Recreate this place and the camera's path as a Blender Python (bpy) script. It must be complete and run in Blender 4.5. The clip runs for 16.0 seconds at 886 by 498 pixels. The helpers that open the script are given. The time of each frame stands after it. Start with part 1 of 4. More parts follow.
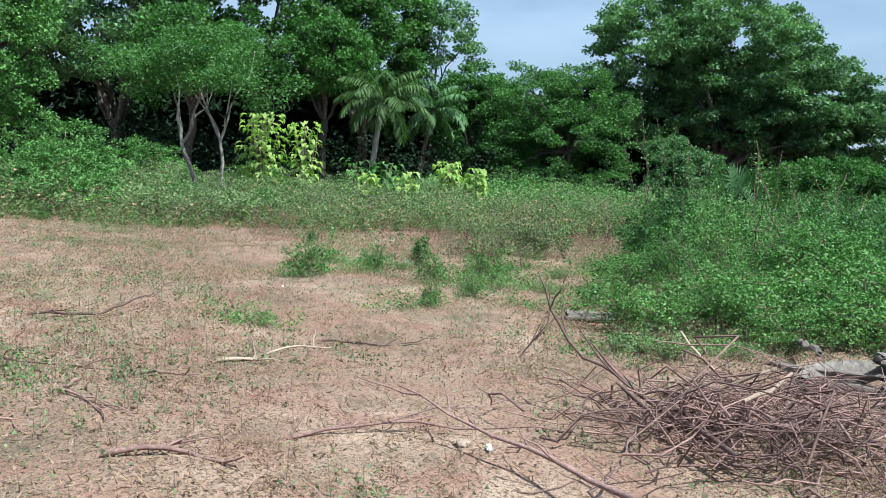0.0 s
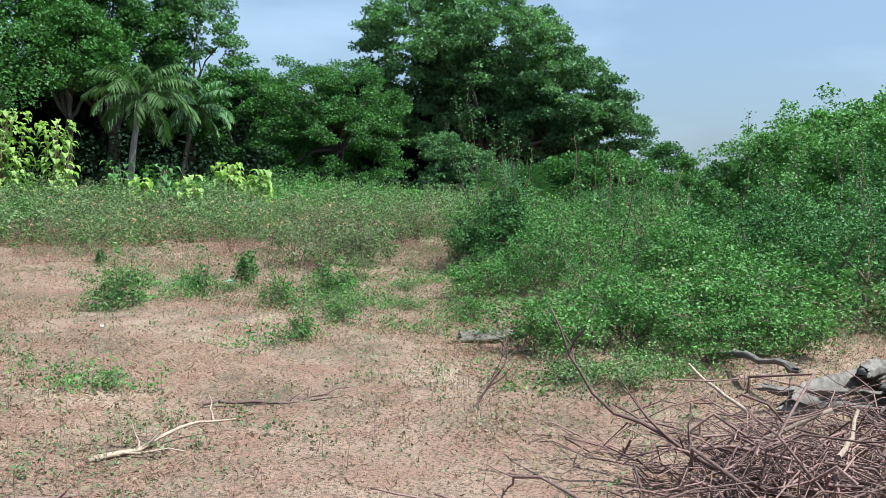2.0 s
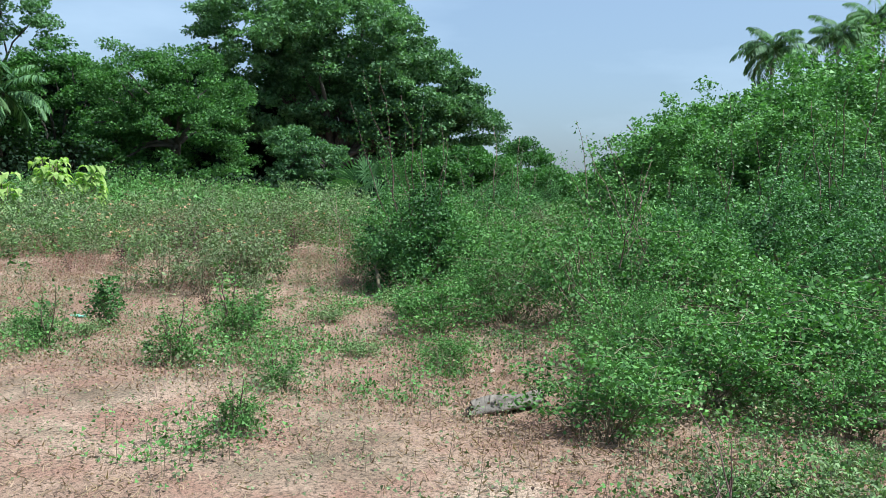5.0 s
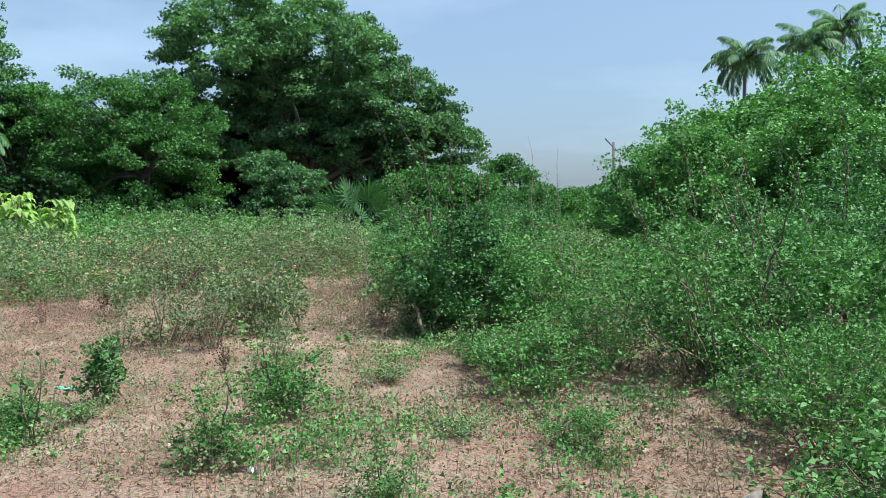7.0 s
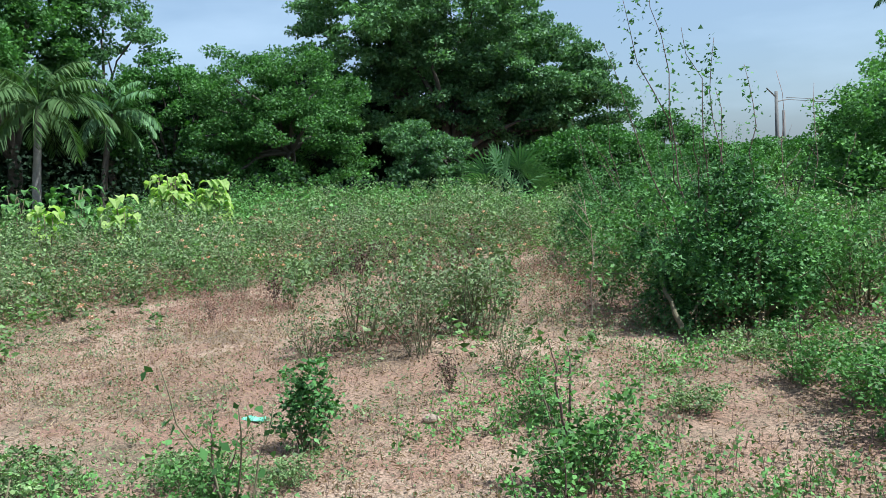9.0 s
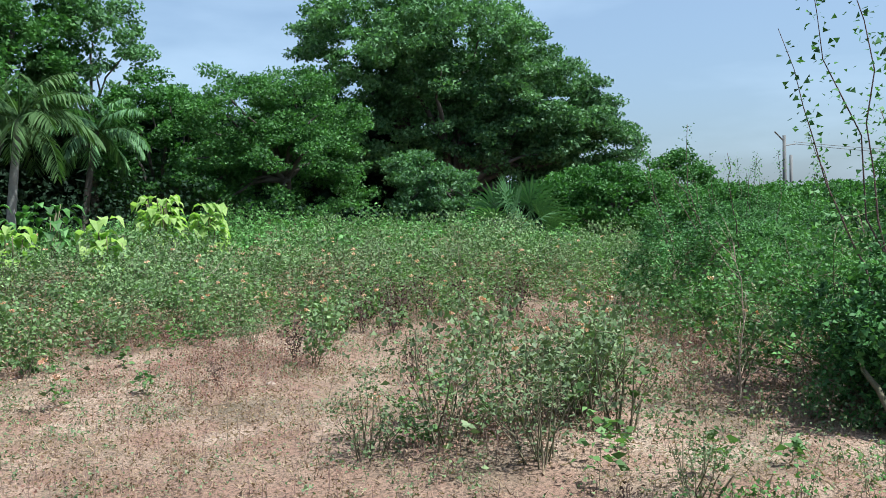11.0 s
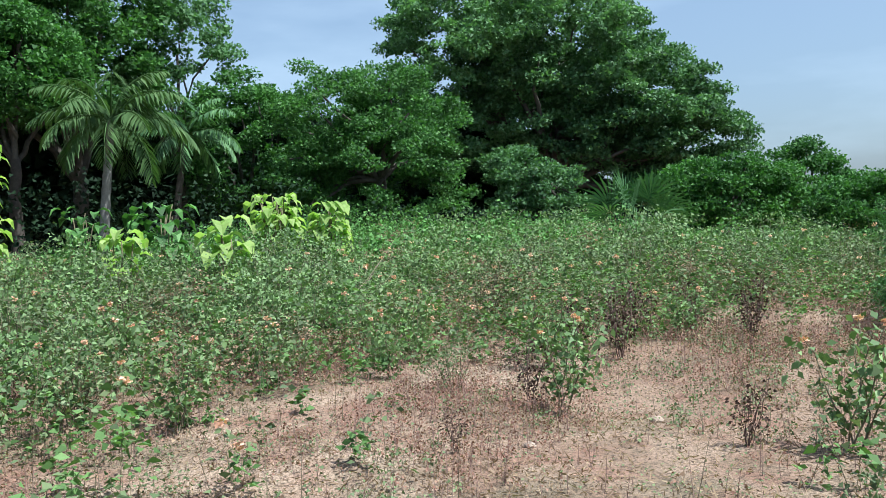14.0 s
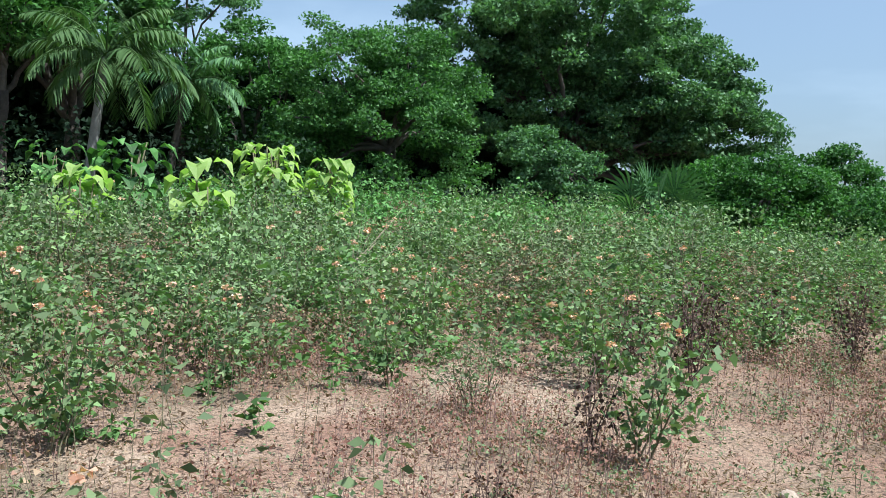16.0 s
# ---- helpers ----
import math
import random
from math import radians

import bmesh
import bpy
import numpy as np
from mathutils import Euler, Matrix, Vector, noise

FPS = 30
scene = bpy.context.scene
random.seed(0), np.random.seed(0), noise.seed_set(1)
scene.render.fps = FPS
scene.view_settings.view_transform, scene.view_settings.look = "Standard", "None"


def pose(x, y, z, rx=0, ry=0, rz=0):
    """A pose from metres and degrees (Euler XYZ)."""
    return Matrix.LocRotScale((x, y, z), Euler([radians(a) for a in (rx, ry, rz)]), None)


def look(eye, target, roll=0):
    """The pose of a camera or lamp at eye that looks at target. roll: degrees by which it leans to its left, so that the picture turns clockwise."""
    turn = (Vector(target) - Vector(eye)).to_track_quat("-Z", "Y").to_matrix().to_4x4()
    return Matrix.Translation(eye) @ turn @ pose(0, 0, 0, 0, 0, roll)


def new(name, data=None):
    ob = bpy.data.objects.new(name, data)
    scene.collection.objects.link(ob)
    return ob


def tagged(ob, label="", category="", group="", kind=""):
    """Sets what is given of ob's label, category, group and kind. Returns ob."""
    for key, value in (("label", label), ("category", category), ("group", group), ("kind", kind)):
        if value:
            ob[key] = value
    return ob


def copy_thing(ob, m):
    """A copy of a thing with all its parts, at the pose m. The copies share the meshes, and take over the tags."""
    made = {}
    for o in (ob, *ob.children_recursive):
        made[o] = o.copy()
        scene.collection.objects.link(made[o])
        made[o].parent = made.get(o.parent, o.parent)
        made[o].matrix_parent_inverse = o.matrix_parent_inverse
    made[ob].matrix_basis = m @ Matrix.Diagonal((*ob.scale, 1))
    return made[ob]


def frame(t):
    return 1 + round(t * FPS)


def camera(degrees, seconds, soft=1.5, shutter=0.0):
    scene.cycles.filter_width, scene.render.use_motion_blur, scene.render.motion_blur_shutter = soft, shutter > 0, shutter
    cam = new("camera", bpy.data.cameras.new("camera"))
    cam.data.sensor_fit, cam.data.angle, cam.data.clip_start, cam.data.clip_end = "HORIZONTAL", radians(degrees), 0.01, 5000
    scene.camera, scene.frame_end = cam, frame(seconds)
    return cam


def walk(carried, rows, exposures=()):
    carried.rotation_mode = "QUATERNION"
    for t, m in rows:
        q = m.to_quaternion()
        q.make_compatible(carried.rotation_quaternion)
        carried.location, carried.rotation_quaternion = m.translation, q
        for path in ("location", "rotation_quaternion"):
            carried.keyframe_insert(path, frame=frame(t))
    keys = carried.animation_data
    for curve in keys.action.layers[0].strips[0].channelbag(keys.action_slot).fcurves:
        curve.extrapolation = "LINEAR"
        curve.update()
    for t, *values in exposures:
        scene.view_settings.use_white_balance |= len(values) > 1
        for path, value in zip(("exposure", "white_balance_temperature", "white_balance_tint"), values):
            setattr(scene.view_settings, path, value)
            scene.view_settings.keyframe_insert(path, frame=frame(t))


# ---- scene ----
cam = camera(55.6, 16.0, soft=0.5)
EXPO = 0.9
PATH = [
    (0, (0.151, 0.363, 1.512), (0.135, 2.357, 1.355), 3.7),
    (0.5, (-0.216, 0.716, 1.492), (-0.113, 2.707, 1.337), 2.6),
    (1, (-0.535, 1.129, 1.554), (-0.264, 3.104, 1.395), 0.8),
    (1.5, (-0.851, 1.534, 1.586), (-0.374, 3.471, 1.442), 3.2),
    (2, (-1.03, 2.006, 1.533), (-0.476, 3.923, 1.4), 2.1),
    (2.5, (-1.147, 2.513, 1.519), (-0.527, 4.41, 1.384), 4.1),
    (3, (-1.24, 2.956, 1.55), (-0.386, 4.761, 1.429), 4.3),
    (3.2, (-1.252, 3.121, 1.517), (-0.378, 4.916, 1.393), 4.3),
    (5.3, (-1.375, 5.588, 1.546), (-0.449, 7.356, 1.417), 0.8),
    (5.5, (-1.406, 5.803, 1.567), (-0.493, 7.578, 1.443), -0.1),
    (6, (-1.416, 6.344, 1.538), (-0.516, 8.128, 1.468), -1.1),
    (6.5, (-1.424, 6.93, 1.508), (-0.525, 8.715, 1.436), -0.9),
    (7, (-1.364, 7.478, 1.538), (-0.371, 9.213, 1.462), -0.7),
    (7.5, (-1.231, 8.162, 1.534), (-0.233, 9.893, 1.456), 0.5),
    (8, (-1.234, 8.751, 1.534), (-0.241, 10.482, 1.403), 0.5),
    (8.5, (-1.299, 9.361, 1.55), (-0.503, 11.19, 1.405), -2.0),
    (9, (-1.345, 9.964, 1.544), (-0.638, 11.83, 1.403), -3.2),
    (9.2, (-1.381, 10.212, 1.573), (-0.658, 12.071, 1.424), -3.1),
    (11.3, (-1.362, 12.897, 1.523), (-0.618, 14.753, 1.479), -0.6),
    (11.5, (-1.402, 13.112, 1.512), (-0.668, 14.972, 1.475), -0.0),
    (12, (-1.509, 13.661, 1.486), (-0.803, 15.531, 1.443), -0.2),
    (12.5, (-1.721, 14.147, 1.504), (-1.051, 16.031, 1.465), -0.4),
    (13, (-1.837, 14.657, 1.5), (-1.208, 16.555, 1.458), -2.1),
    (13.5, (-1.944, 15.157, 1.502), (-1.337, 17.062, 1.453), -3.0),
    (14, (-2.047, 15.597, 1.477), (-1.447, 17.504, 1.43), -2.3),
    (14.5, (-2.053, 16.065, 1.45), (-1.44, 17.968, 1.391), -1.9),
    (15, (-1.999, 16.595, 1.393), (-1.383, 18.496, 1.328), 0.0),
    (15.5, (-1.845, 17.146, 1.363), (-1.244, 19.052, 1.297), 0.3),
    (16, (-1.605, 17.693, 1.313), (-1.006, 19.599, 1.221), 2.9),
]
walk(cam, [(t, look(eye, target, roll)) for t, eye, target, roll in PATH], exposures=[(0.0, EXPO, 5600, 2), (16.0, EXPO, 5600, 2)])

# ---- world and sun ----
SUN_EL, SUN_AZ = 62.0, 132.0          # degrees; azimuth from +y towards +x
world = bpy.data.worlds.new("world")
scene.world = world
world.use_nodes = True
wn = world.node_tree
wn.nodes.clear()
sky = wn.nodes.new("ShaderNodeTexSky")
sky.sky_type = "NISHITA"
sky.sun_disc = False
sky.sun_elevation, sky.sun_rotation = radians(SUN_EL), radians(SUN_AZ)
sky.air_density, sky.dust_density, sky.ozone_density = 1.0, 3.5, 2.0
bgn = wn.nodes.new("ShaderNodeBackground")
bgn.inputs["Strength"].default_value = 0.08
wo = wn.nodes.new("ShaderNodeOutputWorld")
wtc = wn.nodes.new("ShaderNodeTexCoord")
wnoise = wn.nodes.new("ShaderNodeTexNoise")
wnoise.inputs["Scale"].default_value, wnoise.inputs["Detail"].default_value = 2.6, 6.0
wmap = wn.nodes.new("ShaderNodeMapping")
wmap.inputs["Scale"].default_value = (1.0, 1.0, 3.5)
wramp = wn.nodes.new("ShaderNodeValToRGB")
wramp.color_ramp.elements[0].position, wramp.color_ramp.elements[1].position = 0.42, 0.85
wramp.color_ramp.elements[0].color = (0.22, 0.22, 0.22, 1)
wramp.color_ramp.elements[1].color = (0.7, 0.7, 0.7, 1)
wmix = wn.nodes.new("ShaderNodeMix")
wmix.data_type = "RGBA"
wmix.inputs[7].default_value = (6.1, 6.9, 7.9, 1)
wn.links.new(wtc.outputs["Generated"], wmap.inputs[0])
wn.links.new(wmap.outputs[0], wnoise.inputs["Vector"])
wn.links.new(wnoise.outputs["Fac"], wramp.inputs[0])
wn.links.new(wramp.outputs[0], wmix.inputs[0])
wn.links.new(sky.outputs[0], wmix.inputs[6])
wn.links.new(wmix.outputs[2], bgn.inputs[0])
wn.links.new(bgn.outputs[0], wo.inputs[0])
sun = new("sun", bpy.data.lights.new("sun", "SUN"))
sun.data.energy, sun.data.angle, sun.data.color = 5.0, radians(0.6), (1.0, 0.95, 0.87)
el, az = radians(SUN_EL), radians(SUN_AZ)
sun.matrix_world = look(Vector((math.sin(az) * math.cos(el), math.cos(az) * math.cos(el), math.sin(el))) * 60, (0, 0, 0))

# ---- materials ----
def mat(name):
    m = bpy.data.materials.new(name)
    m.use_nodes = True
    nt = m.node_tree
    return m, nt, nt.nodes["Principled BSDF"], nt.nodes["Material Output"]


def noise_node(nt, scale, detail=5, rough=0.6, coord="Object"):
    tc = nt.nodes.new("ShaderNodeTexCoord")
    n = nt.nodes.new("ShaderNodeTexNoise")
    n.inputs["Scale"].default_value, n.inputs["Detail"].default_value, n.inputs["Roughness"].default_value = scale, detail, rough
    nt.links.new(tc.outputs[coord], n.inputs["Vector"])
    return n


def ramp(nt, src, stops):
    r = nt.nodes.new("ShaderNodeValToRGB")
    e = r.color_ramp.elements
    while len(e) < len(stops):
        e.new(0.5)
    for k, (p, c) in enumerate(stops):
        e[k].position, e[k].color = p, (*c, 1)
    nt.links.new(src, r.inputs[0])
    return r


def mixrgb(nt, fac, a, b, mode="MIX"):
    m = nt.nodes.new("ShaderNodeMix")
    m.data_type, m.blend_type = "RGBA", mode
    for sock, val in ((m.inputs["Factor"], fac), (m.inputs["A"], a), (m.inputs["B"], b)):
        if isinstance(val, (int, float)):
            sock.default_value = val
    for idx, val in ((0, fac), (6, a), (7, b)):
        if isinstance(val, tuple):
            m.inputs[idx].default_value = (*val, 1)
        elif not isinstance(val, (int, float)):
            nt.links.new(val, m.inputs[idx])
    return m.outputs[2]


def leaf_mat(name, dark, mid, light, through_light=0.35, rough=0.5, patch=0.6, gloss=0.14):
    """Leaves: a colour for each leaf, broad drifts of tone, and light passing through."""
    m, nt, p, out = mat(name)
    geo = nt.nodes.new("ShaderNodeNewGeometry")
    r = ramp(nt, geo.outputs["Random Per Island"], [(0.0, dark), (0.55, mid), (1.0, light)])
    n = noise_node(nt, patch, 3)
    r2 = ramp(nt, n.outputs["Fac"], [(0.35, dark), (0.65, light)])
    col = mixrgb(nt, 0.4, r.outputs[0], r2.outputs[0])
    nt.links.new(col, p.inputs["Base Color"])
    p.inputs["Roughness"].default_value = rough
    p.inputs["Specular IOR Level"].default_value = gloss
    t = nt.nodes.new("ShaderNodeBsdfTranslucent")
    tint = mixrgb(nt, 1.0, col, (1.0, 1.25, 0.5), "MULTIPLY")
    nt.links.new(tint, t.inputs["Color"])
    mx = nt.nodes.new("ShaderNodeMixShader")
    mx.inputs[0].default_value = through_light
    nt.links.new(p.outputs[0], mx.inputs[1])
    nt.links.new(t.outputs[0], mx.inputs[2])
    nt.links.new(mx.outputs[0], out.inputs["Surface"])
    return m


def bark_mat(name, dark, light, scale=30.0, rough=0.85):
    m, nt, p, out = mat(name)
    n = noise_node(nt, scale, 6, 0.7)
    info = nt.nodes.new("ShaderNodeObjectInfo")
    r = ramp(nt, n.outputs["Fac"], [(0.3, dark), (0.7, light)])
    tone = ramp(nt, info.outputs["Random"], [(0.0, (0.7, 0.66, 0.64)), (1.0, (1.15, 1.12, 1.1))])
    nt.links.new(mixrgb(nt, 1.0, r.outputs[0], tone.outputs[0], "MULTIPLY"), p.inputs["Base Color"])
    p.inputs["Roughness"].default_value = rough
    b = nt.nodes.new("ShaderNodeBump")
    b.inputs["Strength"].default_value, b.inputs["Distance"].default_value = 0.6, 0.01
    nt.links.new(n.outputs["Fac"], b.inputs["Height"])
    nt.links.new(b.outputs[0], p.inputs["Normal"])
    return m


def ground_mat():
    m, nt, p, out = mat("dry_soil")
    big = noise_node(nt, 0.33, 5, 0.6)
    midn = noise_node(nt, 1.7, 6, 0.65)
    fine = noise_node(nt, 42.0, 5, 0.75)
    grit = noise_node(nt, 160.0, 3, 0.7)
    soil = ramp(nt, big.outputs["Fac"], [(0.36, (0.25, 0.162, 0.12)), (0.5, (0.33, 0.235, 0.176)), (0.64, (0.42, 0.322, 0.245))])
    red = ramp(nt, midn.outputs["Fac"], [(0.45, (0, 0, 0)), (0.62, (1, 1, 1))])
    c = mixrgb(nt, red.outputs[0], soil.outputs[0], (0.275, 0.165, 0.124))
    drift = noise_node(nt, 0.8, 7, 0.7)
    dr = ramp(nt, drift.outputs["Fac"], [(0.5, (0, 0, 0)), (0.66, (0.8, 0.8, 0.8))])
    c = mixrgb(nt, dr.outputs[0], c, (0.135, 0.115, 0.078))
    lit = ramp(nt, fine.outputs["Fac"], [(0.48, (0, 0, 0)), (0.6, (0.9, 0.9, 0.9))])
    c = mixrgb(nt, lit.outputs[0], c, (0.075, 0.058, 0.043))
    spk = ramp(nt, grit.outputs["Fac"], [(0.35, (0.5, 0.47, 0.44)), (0.6, (1.15, 1.12, 1.1))])
    c = mixrgb(nt, 1.0, c, spk.outputs[0], "MULTIPLY")
    nt.links.new(c, p.inputs["Base Color"])
    p.inputs["Roughness"].default_value = 0.95
    p.inputs["Specular IOR Level"].default_value = 0.15
    b = nt.nodes.new("ShaderNodeBump")
    b.inputs["Strength"].default_value, b.inputs["Distance"].default_value = 0.7, 0.02
    nt.links.new(fine.outputs["Fac"], b.inputs["Height"])
    nt.links.new(b.outputs[0], p.inputs["Normal"])
    return m


M_SOIL = ground_mat()
M_TREE = leaf_mat("tree_leaf_dark", (0.026, 0.061, 0.031), (0.082, 0.169, 0.071), (0.201, 0.352, 0.151), 0.32, 0.5, 0.25, 0.17)
# near black: the deep shade below the wood is painted into this leaf colour
M_WOODS_SHADE = leaf_mat("wood_shade_leaf", (0.007, 0.015, 0.008), (0.011, 0.024, 0.012), (0.020, 0.042, 0.018), 0.06, 0.7, 0.25, 0.1)
M_TREE2 = leaf_mat("tree_leaf_mid", (0.020, 0.055, 0.016), (0.052, 0.134, 0.031), (0.119, 0.263, 0.064), 0.3, 0.5, 0.3, 0.17)
M_ACACIA = leaf_mat("feathery_leaf", (0.022, 0.057, 0.017), (0.059, 0.144, 0.040), (0.135, 0.276, 0.079), 0.35, 0.5, 0.5, 0.17)
M_SHRUB = leaf_mat("shrub_leaf", (0.022, 0.057, 0.015), (0.082, 0.191, 0.048), (0.185, 0.366, 0.103), 0.24, 0.5, 0.9, 0.17)
M_SHRUBD = leaf_mat("shrub_leaf_deep", (0.013, 0.035, 0.013), (0.062, 0.149, 0.043), (0.156, 0.336, 0.101), 0.22, 0.5, 0.9, 0.17)
M_WEED = leaf_mat("weed_leaf", (0.044, 0.074, 0.030), (0.142, 0.223, 0.090), (0.306, 0.425, 0.183), 0.24, 0.5, 0.5, 0.17)
M_OLIVE = leaf_mat("olive_weed_leaf", (0.057, 0.081, 0.041), (0.126, 0.175, 0.083), (0.226, 0.277, 0.133), 0.22, 0.5, 0.8, 0.17)
M_DRYLEAF = leaf_mat("withered_leaf", (0.150, 0.090, 0.064), (0.240, 0.157, 0.106), (0.360, 0.256, 0.173), 0.2, 0.8, 0.8, 0.15)
M_RED = leaf_mat("reddish_stubble", (0.13, 0.06, 0.045), (0.22, 0.115, 0.085), (0.34, 0.2, 0.15), 0.15, 0.8, 0.8, 0.15)
M_FIELD = leaf_mat("field_weed_leaf", (0.038, 0.071, 0.023), (0.101, 0.186, 0.060), (0.194, 0.320, 0.106), 0.3, 0.5, 0.5, 0.17)
M_LITTER = leaf_mat("brown_litter", (0.17, 0.11, 0.08), (0.26, 0.18, 0.13), (0.38, 0.28, 0.2), 0.15, 0.85, 0.8, 0.1)
M_DRYDARK = leaf_mat("dead_dark_leaf", (0.035, 0.022, 0.02), (0.07, 0.045, 0.036), (0.12, 0.075, 0.055), 0.1, 0.8, 0.8, 0.15)
M_STRAW = leaf_mat("dry_grass", (0.176, 0.104, 0.072), (0.288, 0.192, 0.128), (0.400, 0.304, 0.208), 0.25, 0.8, 0.7, 0.15)
M_YELLOW = leaf_mat("lime_leaf", (0.203, 0.320, 0.073), (0.325, 0.452, 0.132), (0.488, 0.564, 0.234), 0.5, 0.5, 1.5)
M_PALM = leaf_mat("palm_leaf", (0.043, 0.086, 0.029), (0.072, 0.130, 0.043), (0.115, 0.180, 0.072), 0.3, 0.65, 0.8, 0.12)
M_FAN = leaf_mat("fan_palm_leaf", (0.040, 0.096, 0.040), (0.064, 0.136, 0.056), (0.104, 0.192, 0.080), 0.3, 0.65, 0.8, 0.12)
M_FLOWER = leaf_mat("faded_pink_petal", (0.55, 0.25, 0.16), (0.68, 0.38, 0.27), (0.75, 0.55, 0.42), 0.25, 0.7, 2.0, 0.2)
M_STEM = bark_mat("green_brown_stem", (0.1, 0.09, 0.05), (0.19, 0.17, 0.1), 60)
M_BARK = bark_mat("grey_bark", (0.12, 0.11, 0.1), (0.34, 0.32, 0.29), 9)
M_BARKD = bark_mat("dark_bark", (0.04, 0.035, 0.03), (0.1, 0.085, 0.07), 7)
M_PALMT = bark_mat("palm_bark", (0.120, 0.114, 0.108), (0.216, 0.210, 0.204), 7)
M_STICK = bark_mat("dry_stick", (0.12, 0.068, 0.06), (0.33, 0.215, 0.185), 45)
M_STICKD = bark_mat("dark_twig", (0.06, 0.035, 0.03), (0.16, 0.1, 0.085), 45)
M_PALE = bark_mat("pale_bare_wood", (0.2, 0.15, 0.11), (0.44, 0.35, 0.27), 50)
M_LOG = bark_mat("weathered_grey_wood", (0.045, 0.038, 0.034), (0.25, 0.225, 0.195), 11)
M_STONE = bark_mat("pale_stone", (0.24, 0.18, 0.14), (0.42, 0.34, 0.27), 25)
M_POLE = bark_mat("grey_concrete", (0.1, 0.1, 0.1), (0.16, 0.16, 0.16), 5)
M_BAG, _bn, _bp, _bo = mat("green_plastic_film")
_bp.inputs["Base Color"].default_value, _bp.inputs["Roughness"].default_value = (0.14, 0.36, 0.25, 1), 0.3
M_PAPER, _pn, _pp, _po = mat("white_paper")
_pp.inputs["Base Color"].default_value, _pp.inputs["Roughness"].default_value = (0.75, 0.73, 0.7, 1), 0.8

# ---- geometry helpers ----
rng = np.random.default_rng(11)


def lump(x, y):
    """Small unevenness of the ground, by a few crossing waves."""
    return (0.035 * np.sin(1.3 * x + 0.7 * y) + 0.03 * np.sin(0.6 * x - 1.1 * y + 2.0) + 0.016 * np.sin(3.1 * x + 2.3 * y + 1.0)
            + 0.013 * np.sin(2.2 * x - 3.7 * y + 0.4))


def height(x, y):
    """Ground height: level where one walks, rising gently towards the trees, lower to the east."""
    x, y = np.asarray(x, float), np.asarray(y, float)
    u = y - 23.0
    rise = 0.03 * 0.5 * (np.sqrt(u * u + 20.0) + u) - 0.03 * 0.5 * (np.sqrt((u - 40) ** 2 + 20.0) + (u - 40))
    east = 1.0 - 0.62 / (1.0 + np.exp(-np.clip(x - 13.0, -60, 60) / 2.6))
    west = 1.0 - 0.4 / (1.0 + np.exp(np.clip(x + 4.5, -60, 60) / 1.6)) * np.clip((60 - y) / 15, 0, 1)
    return rise * east * west + lump(x, y)


def patchy(x, y, s=1.0):
    """0..1 drifts used to gather plants in patches."""
    x, y = np.asarray(x) * s, np.asarray(y) * s
    v = (np.sin(1.1 * x + 0.4 * y + 1.7) + np.sin(0.5 * x - 1.3 * y) + np.sin(2.3 * x + 1.9 * y + 0.6) * 0.7
         + np.sin(3.1 * x - 2.7 * y + 2.2) * 0.6 + np.sin(0.9 * y - 2.1 * x + 4.0) * 0.8)
    return 0.5 + v / 8.2


def unit(v):
    return v / np.maximum(np.linalg.norm(v, axis=1, keepdims=True), 1e-9)


def mesh_np(name, verts, faces, n, material):
    """A mesh from arrays: faces of n corners each."""
    me = bpy.data.meshes.new(name)
    verts, faces = np.asarray(verts, np.float32), np.asarray(faces, np.int32)
    me.vertices.add(len(verts))
    me.vertices.foreach_set("co", verts.ravel())
    me.loops.add(faces.size)
    me.loops.foreach_set("vertex_index", faces.ravel())
    me.polygons.add(len(faces))
    me.polygons.foreach_set("loop_start", np.arange(0, faces.size, n, dtype=np.int32))
    me.update(calc_edges=True)
    me.materials.append(material)
    return me


def leaves_mesh(name, pts, size, material, aspect=0.5, droop=0.2, up=0.6, fold=0.12, along=None, tri=False):
    """Folded pointed leaves at pts. size: length of each. up: how far they face the sky. along: directions to follow."""
    k = len(pts)
    size = np.broadcast_to(np.asarray(size, float), (k,))[:, None]
    d = rng.normal(size=(k, 3))
    d[:, 2] = d[:, 2] * (1 - up) - droop
    if along is not None:
        d = unit(d) * 0.55 + along
    d = unit(d)
    ref = rng.normal(size=(k, 3)) * (1 - up)
    ref[:, 2] += up
    s = unit(np.cross(d, ref))
    nrm = np.cross(s, d)
    a = pts - d * size * 0.5
    tip = pts + d * size * 0.5 - nrm * size * 0.1
    w = size * aspect * 0.5
    l = pts + s * w + nrm * size * fold - d * size * 0.06
    r = pts - s * w + nrm * size * fold - d * size * 0.06
    if tri:
        v = np.stack([r, tip, l], axis=1) - (d * size * 0.2)[:, None]
        return mesh_np(name, v.reshape(-1, 3), np.arange(3 * k).reshape(-1, 3), 3, material)
    v = np.stack([a, r, tip, l], axis=1).reshape(-1, 3)
    return mesh_np(name, v, np.arange(4 * k).reshape(-1, 4), 4, material)


